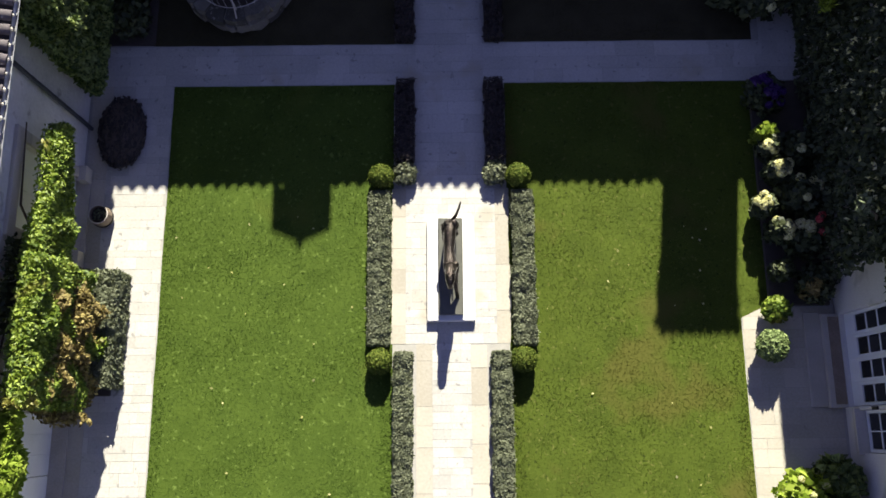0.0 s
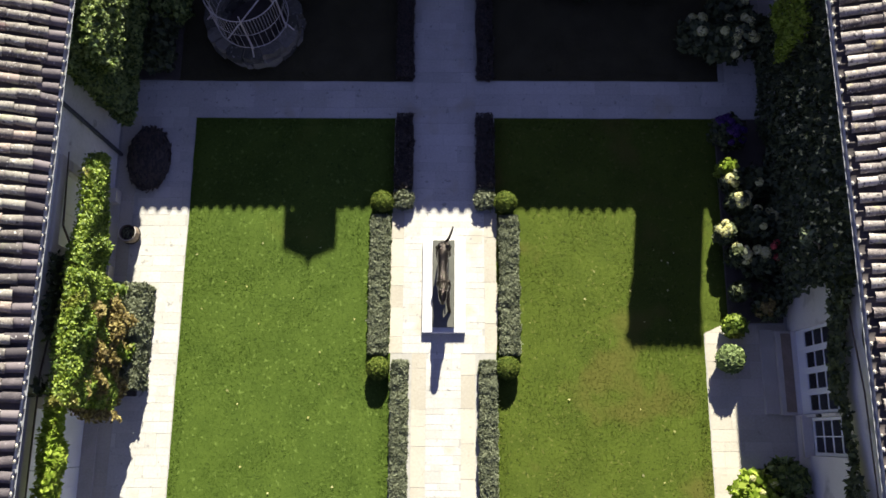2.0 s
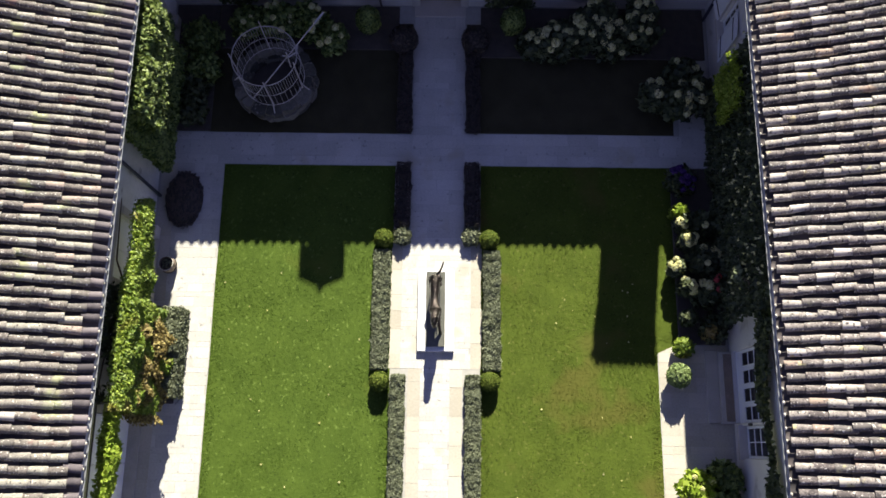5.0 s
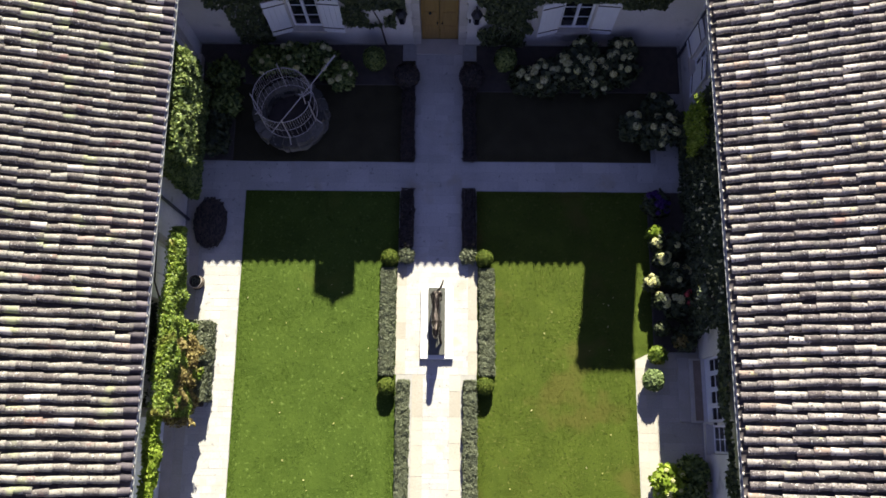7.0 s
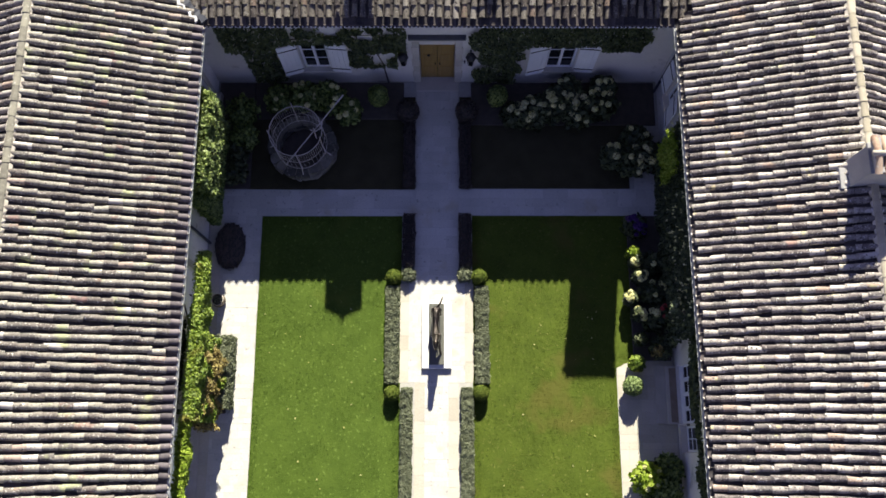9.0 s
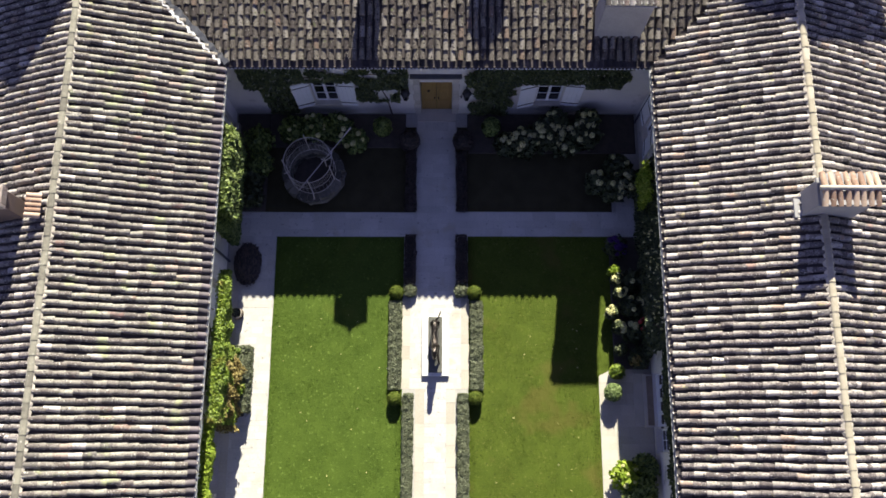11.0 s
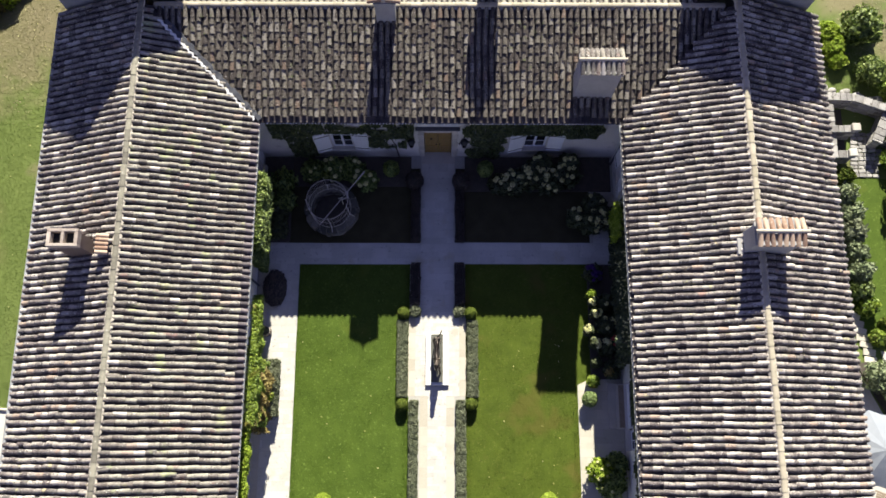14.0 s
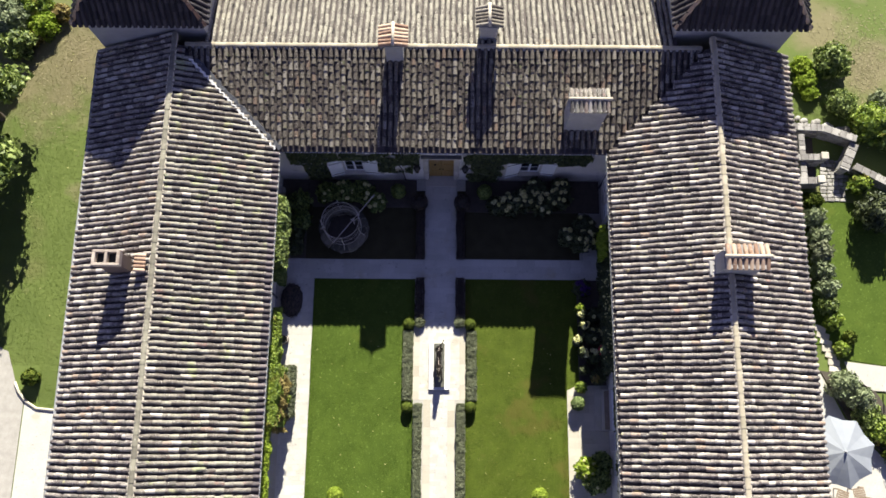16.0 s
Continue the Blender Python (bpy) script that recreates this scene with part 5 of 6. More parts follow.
P2, N2 = strip_points(15000, 58, -7.2, 1, 4.7, 7.65, 2.5, 3.75, 1.08, lambda y, z: 1.3 * taper(y, 4.6, 7.75, 0.5) * taper(z, 2.3, 3.9, 0.4), 0.75)
climber("ivy", [(P1, N1, 0.075, IVY, ""), (P2, N2, 0.075, IVY, "")], "dense glossy green ivy on the stone wall", [[(-7.1, 6.0, 0), (-7.12, 6.1, 1.2), (-7.15, 5.8, 2.6), (-7.15, 6.3, 3.5)], [(-7.1, 7.2, 0), (-7.14, 7.0, 1.6), (-7.15, 7.4, 3.2)]])
# vine over the doors of the west wall
P1, N1 = strip_points(26000, 53, -7.2, 1, 0.8, 3.25, 1.6, 3.1, 0.85, lambda y, z: taper(y, 0.6, 3.35, 0.35) * taper(z, 1.5 + 0.4 * (y - 0.8) / 2.5, 3.1 - 0.18 * y, 0.25) * 1.2, 0.8)
P2, N2 = strip_points(32000, 54, -7.2, 1, -1.5, 0.9, 1.0, 3.2, 1.0, lambda y, z: 1.3 * taper(y, -1.7, 1.1, 0.3) * taper(z, 0.9, 3.2, 0.3), 0.75)
P3, N3 = strip_points(9000, 55, -7.2, 1, -6.0, -1.4, 2.35, 3.0, 0.8, lambda y, z: 0.95 * taper(z, 2.35 + 0.12 * math.sin(y * 3), 3.1, 0.25), 0.7)
P4, N4 = strip_points(26000, 56, -7.2, 1, -1.75, 0.75, 0.8, 2.75, 1.28, lambda y, z: 1.0 * taper(y, -1.9, 0.8, 0.6) * taper(z, 0.6, 2.6, 0.4))
# P5: dark leaf colour stands for the vine's shaded side at the wall
P5, N5 = strip_points(1500, 57, -7.2, 1, -1.4, 1.3, 2.1, 2.8, 0.3, lambda y, z: 0.6 * taper(y, -1.5, 1.4, 0.3) * taper(z, 1.9, 2.95 - 0.1 * max(y, 0), 0.25))
climber("vine", [(P1, N1, 0.048, VINE, "fresh green vine leaves"), (P2, N2, 0.048, VINE, ""), (P3, N3, 0.075, LIME, "yellow-green vine leaves"), (P4, N4, 0.056, AUTUMN, "leaves turning yellow and brown"), (P5, N5, 0.08, DARKLEAF, "")], "vine turning from green to gold over the white doors", [[(-7.05, 1.1, 0), (-7.1, 1.0, 1.2), (-7.1, 0.4, 2.2), (-7.05, -0.9, 2.6), (-7.0, -3.2, 2.7), (-7.0, -5.8, 2.75)], [(-7.08, 1.1, 1.4), (-7.05, 1.8, 2.4), (-7.05, 3.2, 2.5)]])
# climbing rose on the east wall
P1, N1 = strip_points(15000, 61, 7.2, -1, 0.75, 6.9, 0.25, 3.9, 0.5, lambda y, z: 0.25 + 1.2 * taper(y, 0.6, 7.0, 0.6) * taper(z, 0.2 + (0.5 if y < 1.6 else 0), 4.0, 0.3))
P2, N2 = strip_points(9000, 62, 7.2, -1, -5.5, 0.95, 1.95, 3.5, 0.34, lambda y, z: 0.95 * taper(z, 2.05 + 0.12 * math.sin(y * 2.2) + (0.15 if y < -1.4 else 0.0), 2.85 + 0.2 * math.sin(y * 1.3) + 0.5 * max(0.0, y), 0.22))
P3, N3 = strip_points(420, 63, 7.0, -1, 1.2, 7.0, 1.7, 3.75, 0.46, lambda y, z: 0.7)
hub = P3[::4]
P3 = np.concatenate([hub + np.random.default_rng(k).normal(0, 0.016, hub.shape) for k in range(4)])
N3 = np.concatenate([N3[::4]] * 4)
P5, N5 = blob_points(110, (6.5, 1.56, 2.78), (0.1, 0.19, 0.14), 65, 0.25, 0.5)
P6, N6 = blob_points(45, (6.83, 1.1, 3.6), (0.09, 0.13, 0.08), 66, 0.25, 0.5)
P4, N4 = strip_points(1500, 64, 7.0, -1, 5.3, 6.6, 2.0, 3.4, 0.66, lambda y, z: 0.95 * taper(y, 5.1, 6.8, 0.3) * taper(z, 1.8, 3.6, 0.3), clump=2.0)
climber("climbing_rose", [(P1, N1, 0.08, DARKLEAF, ""), (P2, N2, 0.08, CREEPER, ""), (P3, N3, 0.042, HYDRANGEA, "pale blossoms"), (P4, N4, 0.06, LIME, "light green young shoots"), (np.concatenate([P5, P6]), np.concatenate([N5, N6]), 0.07, SILVER, "pale grey-green shoots reaching into the sun")], "dark climbing rose with pale blossoms on the wall", [[(7.1, 1.2, 0), (7.12, 1.3, 1.5), (7.12, 0.6, 2.7), (7.12, -1.2, 3.0), (7.12, -4.5, 3.1)], [(7.1, 3.5, 0), (7.12, 3.6, 1.6), (7.12, 4.0, 3.4)], [(7.1, 5.6, 0), (7.12, 5.4, 1.8), (7.12, 5.8, 3.3)], [(7.12, 1.4, 1.9), (6.85, 1.48, 2.5), (6.5, 1.56, 2.8)], [(7.12, 0.9, 2.7), (7.0, 1.0, 3.3), (6.83, 1.1, 3.6)]])
# creepers on the entrance front
P1, N1 = back_points(4200, 71, -6.4, -4.3, 0.2, 3.8, 0.2, lambda x, z: 0.1 + 1.0 * taper(x, -6.6, -4.6 + 0.6 * (z > 2.5), 0.5) * taper(z, 0.0, 3.95, 0.4) - (0.9 if z < 2.2 and x < -5.9 else 0))
P2, N2 = back_points(4200, 72, -4.6, -0.9, 2.2, 3.85, 0.16, lambda x, z: 0.52 * taper(z, 2.0, 4.0, 0.35))
P3, N3 = back_points(3000, 73, -2.7, -0.95, 0.4, 3.0, 0.14, lambda x, z: 0.5 - (0.4 if x > -1.25 and z < 2 else 0) - (0.3 if z < 1.2 else 0))
climber("creeper", [(P1, N1, 0.075, CREEPER, ""), (P2, N2, 0.09, CREEPER, ""), (P3, N3, 0.09, CREEPER, "")], "thin dark creeper spread over the pale wall", [[(-5.2, 9.5, 0), (-5.3, 9.52, 1.5), (-5.0, 9.52, 2.8), (-3.2, 9.52, 3.1), (-1.2, 9.52, 3.2)], [(-1.6, 9.5, 0), (-1.7, 9.52, 1.4), (-2.0, 9.52, 2.8)]], "creepers on the front")
P1, N1 = back_points(6500, 74, 0.95, 6.3, 2.35, 3.85, 0.24, lambda x, z: 0.1 + 0.85 * taper(x, 0.9, 6.4, 0.4) * taper(z, 2.2 + 0.2 * math.sin(x * 3), 4.0, 0.3))
P2, N2 = back_points(3200, 75, 1.1, 2.7, 0.2, 2.6, 0.22, lambda x, z: 0.8 * taper(x, 1.0, 2.85, 0.45))
climber("creeper", [(P1, N1, 0.075, CREEPER, ""), (P2, N2, 0.075, CREEPER, "")], "dense dark creeper under the eaves", [[(1.6, 9.5, 0), (1.7, 9.52, 1.6), (2.2, 9.52, 2.8), (4.5, 9.52, 3.2), (6.1, 9.52, 3.2)]], "creepers on the front")


# ---- flower beds ----
setting("bed_northeast", box(1.1, 8.0, -0.012, 7.1, 9.5, 0.045, 0.02), SOIL, "dark soil bed along the front")
setting("bed_northwest", box(-5.965, 8.2, -0.012, -1.1, 9.5, 0.045, 0.02), SOIL, "dark soil bed along the front")
setting("bed_east", box(5.97, 0.38, -0.012, 7.12, 4.93, 0.05, 0.02), SOIL, "dark soil flower bed beside the wall")
setting("bed_west_shade", box(-7.15, 5.83, -0.012, -5.97, 9.5, 0.03, 0.02), SOIL, "dark soil bed under the ivy")
setting("bed_west", box(-7.15, -1.2, 0.0, -6.3, 1.1, 0.06, 0.02), SOIL, "dark soil bed by the wall")
hd = hedge(-6.85, -1.05, -6.12, 1.06, 0.62, HEDGE, "clipped rectangular grey-green hedge below the vine", 19, 6500, 0.05)
del hd["group"]


def flowering_shrub(name, x, y, r, h, heads, leafmat, headmat, label, seed, head=0.085, n=1500, leaf=0.1, group=""):
    sh = empty(name, pose(x, y, 0.03), label, "shrub", group)
    rnd = random.Random(seed)
    for i in range(5):
        a = 2 * math.pi * i / 5 + rnd.random()
        bm = bmesh.new()
        limb(bm, [(0, 0, 0), (r * 0.3 * math.cos(a), r * 0.3 * math.sin(a), h * 0.4), (r * 0.6 * math.cos(a), r * 0.6 * math.sin(a), h * 0.8)], [0.018, 0.012, 0.008], 5)
        part("stem", bm, BARK, sh)
    P, N = blob_points(n, (0, 0, h * 0.5), (r, r, h * 0.52), seed, 0.22, 0.6, -0.6)
    foliage("leaves", P, N, leaf, leafmat, sh, seed + 1, "", 0.8, 1.4)
    for i in range(heads):
        a, e = rnd.uniform(0, 2 * math.pi), rnd.uniform(0.45, 1.4)
        c = Vector((r * math.cos(e) * math.cos(a), r * math.cos(e) * math.sin(a), h * 0.5 + h * 0.52 * math.sin(e)))
        hr = head * rnd.uniform(0.75, 1.25)
        P, N = blob_points(230, c, (hr, hr, hr * 0.75), seed * 50 + i, 0.04, 0.2)
        foliage("flower_head", P, N, 0.048, headmat, sh, seed * 7 + i, "", 0.3, 1.05)
    return sh


HL = "hydrangea bush with creamy white flower heads in the shade"
for i, (x, y, r, h, k) in enumerate(((2.45, 8.2, 0.4, 0.7, 5), (3.1, 8.25, 0.5, 0.85, 9), (3.85, 8.5, 0.55, 0.95, 10), (4.5, 8.3, 0.55, 0.9, 11), (5.2, 8.55, 0.55, 1.0, 8), (4.2, 8.98, 0.45, 1.05, 4), (5.3, 8.98, 0.4, 1.1, 4))):
    flowering_shrub("hydrangea", x, y, r, h, k, DARKLEAF, HYDRANGEA, HL, 100 + i, 0.1, 1200, 0.12, "hydrangeas")
for i, (x, y, r, h, k) in enumerate(((5.6, 6.75, 0.42, 0.8, 5), (6.15, 6.6, 0.5, 0.95, 6), (6.65, 6.75, 0.45, 1.0, 4), (6.3, 7.3, 0.45, 0.9, 3))):
    flowering_shrub("hydrangea", x, y, r, h, k, DARKLEAF, HYDRANGEA, HL, 120 + i, 0.105, 1200, 0.12, "hydrangeas")
for i, (x, y, r, h, k) in enumerate(((-5.1, 8.75, 0.45, 0.7, 3), (-4.3, 8.8, 0.5, 0.8, 6), (-3.5, 8.8, 0.5, 0.8, 6), (-2.9, 8.35, 0.42, 0.7, 5))):
    flowering_shrub("hydrangea", x, y, r, h, k, IVY, HYDRANGEA, "leafy hydrangea with a few pale flower heads", 140 + i, 0.075, 1200, 0.11, "hydrangeas")
for i, (x, y, r, h, k, lm) in enumerate(((6.09, 3.35, 0.19, 0.75, 3, DARKLEAF), (6.17, 2.88, 0.2, 0.85, 4, DARKLEAF), (5.9, 2.22, 0.2, 0.7, 5, DARKLEAF), (6.55, 2.4, 0.38, 0.85, 4, DARKLEAF), (6.1, 1.72, 0.19, 0.8, 4, DARKLEAF), (6.55, 1.6, 0.36, 0.7, 3, DARKLEAF), (6.55, 3.3, 0.38, 0.8, 1, DARKLEAF), (6.14, 1.0, 0.18, 0.6, 0, DARKLEAF))):
    flowering_shrub("hydrangea", x, y, r, h, k, lm, HYDRANGEA, "sunlit hydrangea with white flower heads in the bed", 160 + i, 0.092, 800, 0.1, "hydrangeas")
flowering_shrub("salvia", 6.15, 4.5, 0.38, 0.6, 16, DARKLEAF, PURPLE, "deep purple flowering shrub at the end of the bed", 181, 0.075, 800, 0.08)
flowering_shrub("rose_bush", 6.8, 1.85, 0.25, 0.75, 3, DARKLEAF, RED, "dark rose bush with red blooms", 182, 0.075, 500, 0.07)
flowering_shrub("euphorbia", 6.03, 3.62, 0.2, 0.75, 0, LIME, LIME, "small yellow-green leafy plant in the bed", 183, 0.06, 500, 0.09)
flowering_shrub("bay_shrub", 6.75, 0.75, 0.35, 0.6, 0, DARKLEAF, LIME, "dark low shrub at the edge of the bed", 184, 0.06, 800, 0.08)
flowering_shrub("euphorbia", 6.6, 0.62, 0.16, 0.75, 0, AUTUMN, LIME, "pale faded plant in the bed", 185, 0.06, 240, 0.09)
flowering_shrub("hebe", 6.0, 0.28, 0.24, 0.5, 0, VINE, SILVER, "soft grey-green shrub at the corner of the bed", 186, 0.06, 1100, 0.07)
flowering_shrub("laurel", 6.72, -2.8, 0.42, 0.75, 0, IVY, SILVER, "dark laurel by the house wall", 187, 0.06, 650, 0.13)
flowering_shrub("laurel", 6.5, -3.45, 0.55, 0.8, 4, IVY, HYDRANGEA, "glossy laurel with a few pale blossoms", 189, 0.05, 2200, 0.09)
flowering_shrub("choisya", 6.1, -3.05, 0.45, 0.85, 6, LIME, HYDRANGEA, "bright yellow-green shrub with small white blossoms", 188, 0.05, 620, 0.13)
flowering_shrub("choisya", -6.42, -0.35, 0.25, 0.95, 0, VINE, SILVER, "light green shrub in the wall bed", 193, 0.06, 800, 0.09)
flowering_shrub("fern", -6.3, 8.3, 0.5, 0.7, 0, IVY, SILVER, "dim green shade plants below the ivy", 198, 0.06, 1000, 0.11)
flowering_shrub("fern", -6.2, 7.5, 0.45, 0.7, 0, IVY, SILVER, "dim green shade plants below the ivy", 199, 0.06, 1000, 0.11)
flowering_shrub("fern", -6.4, 6.3, 0.4, 0.6, 0, DARKLEAF, SILVER, "dark shade plants below the ivy", 194, 0.06, 900, 0.1)
flowering_shrub("fern", -6.45, 6.9, 0.45, 0.6, 0, DARKLEAF, SILVER, "dark shade plants below the ivy", 195, 0.06, 900, 0.1)
flowering_shrub("cistus", -0.87, 3.01, 0.23, 0.25, 0, HEDGE, SILVER, "loose grey-green bush at the end of the hedge", 196, 0.06, 1300, 0.055)
flowering_shrub("cistus", 0.86, 3.01, 0.24, 0.25, 0, HEDGE, SILVER, "loose grey-green bush at the end of the hedge", 197, 0.06, 1300, 0.055)

# clipped round shrub in a low pot
CLIPPED = material("clipped_leaves", (0.12, 0.175, 0.05), (0.27, 0.34, 0.13), 6, 60, 0.75, 0.0, vary=0.8, translucent=0.25)
std = empty("clipped_shrub", pose(5.82, -0.4, 0.0), "round clipped pale green shrub in a low clay pot", "shrub")
part("pot", lathe([(0.13, 0.0), (0.18, 0.16), (0.19, 0.2), (0.16, 0.2), (0.14, 0.15)], 20), TERRACOTTA, std)
core("inner_foliage", (0, 0, 0.38), (0.27, 0.27, 0.25), DARKLEAF, std, 3, 0.8)
P, N = blob_points(1900, (0, 0, 0.4), (0.28, 0.28, 0.26), 88, 0.06, 0.15)
foliage("leaves", P, N, 0.055, CLIPPED, std, 89, "", 0.5)

# barrel pot at the west wall
pot = empty("planter", pose(-6.7, 2.2, 0.0) @ Matrix.Scale(0.9, 4), "half-barrel planter with pale rim and earth", "planter")
barrel = part("barrel", lathe([(0.18, 0.0), (0.225, 0.18), (0.215, 0.36), (0.185, 0.36), (0.185, 0.2)], 20), WOODEN, pot)
part("hoop", lathe([(0.21, 0.08), (0.225, 0.08), (0.232, 0.12), (0.215, 0.12)], 20), DARK_IRON, barrel)
bm = bmesh.new()
limb(bm, [(0.2 * math.cos(a * math.pi / 10), 0.2 * math.sin(a * math.pi / 10), 0.37) for a in range(21)], [0.012] * 21, 6)
part("rim", bm, STONE, barrel)
part("earth", lathe([(0.18, 0.27), (0.01, 0.29)], 18), SOIL, pot)
P, N = blob_points(70, (0, 0, 0.31), (0.12, 0.12, 0.06), 90, 0.1)
foliage("plant", P, N, 0.05, HEDGE, pot, 91)

# fallen leaves on the lawn
def fallen():
    r = np.random.default_rng(12)
    n = 75
    P = np.column_stack([r.uniform(-5.3, 5.3, n), r.uniform(-5, 2.8, n), np.full(n, 0.055)])
    P = P[np.abs(P[:, 0]) > 1.6]
    P = np.concatenate([P, np.column_stack([r.uniform(-19, -14.4, 90), r.uniform(3, 16.5, 90), np.full(90, -0.02)])])
    V, F = leaves(P, np.tile((0, 0, 1.0), (len(P), 1)), 0.042, 13, 0.25, 1.3)
    tagged(part("fallen_leaves", big_mesh("fallen_leaves", V, F, material("dry_leaf", (0.34, 0.33, 0.1), (0.58, 0.54, 0.24), 5, 40, 0.8, 0.0, vary=0.8))), "scattered pale dry leaves on the lawn", "leaves", kind="stuff")


fallen()

# ---- garden outside ----
def patch(name, ring, z, mat, label):
    bm = bmesh.new()
    vs = [bm.verts.new((x, y, z)) for x, y in ring]
    bm.faces.new(vs)
    low = [bm.verts.new((x, y, -0.07)) for x, y in ring]
    for i in range(len(ring)):
        bm.faces.new((low[i], low[(i + 1) % len(ring)], vs[(i + 1) % len(ring)], vs[i]))
    return setting(name, bm, mat, label)


def garden_grass(rects, per, seed):
    V, F = scatter_blades(rects, per, 0.03, 0.02, seed)
    V[:, 2] -= 0.068
    tagged(part("grass", big_mesh("grass", V, F, GARDEN_BLADES)), "grass blades of the garden lawn", "grass", kind="stuff")


def straw(cx, cy, sx, sy, n, seed):
    r = np.random.default_rng(seed)
    P = np.column_stack([r.normal(cx, sx, n), r.normal(cy, sy, n), np.full(n, -0.05)])
    P = P[np.abs(P[:, 0]) > 14.6]
    k = len(P)
    a = r.uniform(0, 2 * math.pi, k)
    side = np.column_stack([np.cos(a), np.sin(a), np.zeros(k)]) * 0.02
    tip = np.column_stack([r.normal(0, 0.05, k), r.normal(0, 0.05, k), r.uniform(0.01, 0.03, k)])
    V = np.stack([P - side, P + side, P + tip], 1).reshape(-1, 3)
    tagged(part("dry_grass", big_mesh("dry_grass", V, np.arange(3 * k).reshape(-1, 3), STRAW)), "dry straw-coloured grass and leaf litter", "grass", kind="stuff")


garden_grass([(-17.2, -0.7, -14.0, 1.0), (-21.5, 1.0, -14.0, 12.2), (-21.5, 12.2, -14.0, 18.0)], 800, 35)
straw(-18.4, 14.8, 1.5, 1.9, 2500, 41)
straw(19.6, 15.4, 1.2, 1.5, 4000, 42)
patch("terrace_west", [(-17.68, -12), (-13.85, -12), (-13.85, -0.92), (-16.3, -0.92), (-17.1, -0.86), (-17.6, -0.55)], 0.0, PAVING, "pale paved terrace beside the wing")
bm = bmesh.new()
limb(bm, [(-13.95, -0.86, 0.03), (-16.2, -0.88, 0.03), (-17.05, -0.8, 0.03), (-17.55, -0.5, 0.03), (-17.9, -0.1, 0.03), (-18.1, 0.3, 0.03)], [0.06] * 6, 8)
setting("kerb_west", bm, MORTAR, "rounded pale stone kerb of the terrace", True)
patch("drive_west", [(-30, -12), (-17.72, -12), (-17.66, -0.55), (-18.0, 0.0), (-18.6, 1.6), (-24, 4), (-30, 5)], -0.03, GRAVEL, "grey gravel drive")
patch("garden_lawn_east", [(14.4, 2.4), (16.8, 2.2), (17.4, 1.6), (19.1, 1.34), (24, 1.8), (34, 3.0), (34, 8.6), (27, 9.2), (22, 8.4), (18.6, 8.6), (17.0, 8.7), (14.4, 8.6)], -0.03, GRASS, "mown green garden lawn beside the wing")
garden_grass([(15.0, 1.8, 22.5, 8.6), (15.2, 12.2, 18.5, 15.0)], 800, 36)
patch("path_east", [(17.4, 1.5), (19.1, 1.3), (30, 0.6), (30, -1.5), (19.0, 0.25), (17.6, 0.3)], 0.0, PAVING, "pale stone path through the garden")
patch("terrace_east", [(13.9, -12), (20, -12), (19.5, -3.5), (17.2, -1.0), (16.2, 1.2), (13.9, 2.0)], -0.01, PAVING, "pale paved terrace beside the wing")
patch("shrub_bed_east", [(16.3, 1.1), (17.5, 0.95), (18.6, 0.2), (20.4, -3.0), (19.5, -3.3), (17.3, -0.95)], 0.0, SOIL, "dark soil under the terrace shrubs")
slabs = tagged(empty("stepping_stones", pose(16.5, 2.9, 0)), "irregular pale stepping stones beside the wing", "path")
r = random.Random(18)
for i in range(7):
    w, h = r.uniform(0.45, 0.65), r.uniform(0.22, 0.3)
    part("flagstone", box(-w / 2, -h / 2, -0.05, w / 2, h / 2, 0.012, 0.02, pose(0.08 * i + r.uniform(-0.04, 0.04), -0.29 * i, 0, 0, 0, r.uniform(-25, -5))), STONE, slabs)
post = empty("garden_post", pose(18.9, 0.2, 0), "thin dark metal post beside the path", "post")
part("pole", tube((0, 0, 0), (0, 0, 1.3), 0.03), DARK_IRON, post)
part("cap", lathe([(0.05, 1.3), (0.05, 1.33), (0.01, 1.37)], 10), DARK_IRON, post)


def rubble_wall(p, q, h, thick, label, seed):
    """A dry-stone wall: courses of uneven stones and flat coping stones."""
    p, q = Vector((p[0], p[1], 0)), Vector((q[0], q[1], 0))
    d = q - p
    L = d.length
    m = Matrix.Translation(p) @ d.to_track_quat("X", "Z").to_matrix().to_4x4()
    wl = tagged(empty("stone_wall", m), label, "wall", kind="structure")
    r = random.Random(seed)
    part("fill", box(0.02, -thick / 2 + 0.04, -0.06, L - 0.02, thick / 2 - 0.04, h - 0.1), RUBBLE, wl)
    z = -0.06
    while z < h - 0.12:
        ch = r.uniform(0.16, 0.26)
        x = 0.0
        while x < L:
            w = min(r.uniform(0.25, 0.5), L - x)
            if w > 0.06:
                part("stone", box(x + 0.01, -thick / 2 + r.uniform(0, 0.03), z, x + w - 0.01, thick / 2 - r.uniform(0, 0.03), min(z + ch, h - 0.08) - 0.012, 0.015), RUBBLE, wl)
            x += w
        z += ch
    x = 0.0
    while x < L:
        w = min(r.uniform(0.2, 0.38), L - x)
        if w > 0.08:
            part("coping_stone", box(x + 0.006, -thick / 2 - 0.04, h - 0.09, x + w - 0.006, thick / 2 + 0.04, h, 0.015), RUBBLE, wl)
        x += w
    return wl


rubble_wall((14.6, 12.0), (17.2, 11.85), 0.85, 0.26, "pale dry-stone retaining wall", 1)
rubble_wall((17.2, 11.85), (18.6, 11.35), 0.85, 0.26, "pale dry-stone retaining wall", 2)
rubble_wall((18.55, 11.2), (17.95, 9.95), 0.7, 0.34, "low dry-stone wall beside the steps", 3)
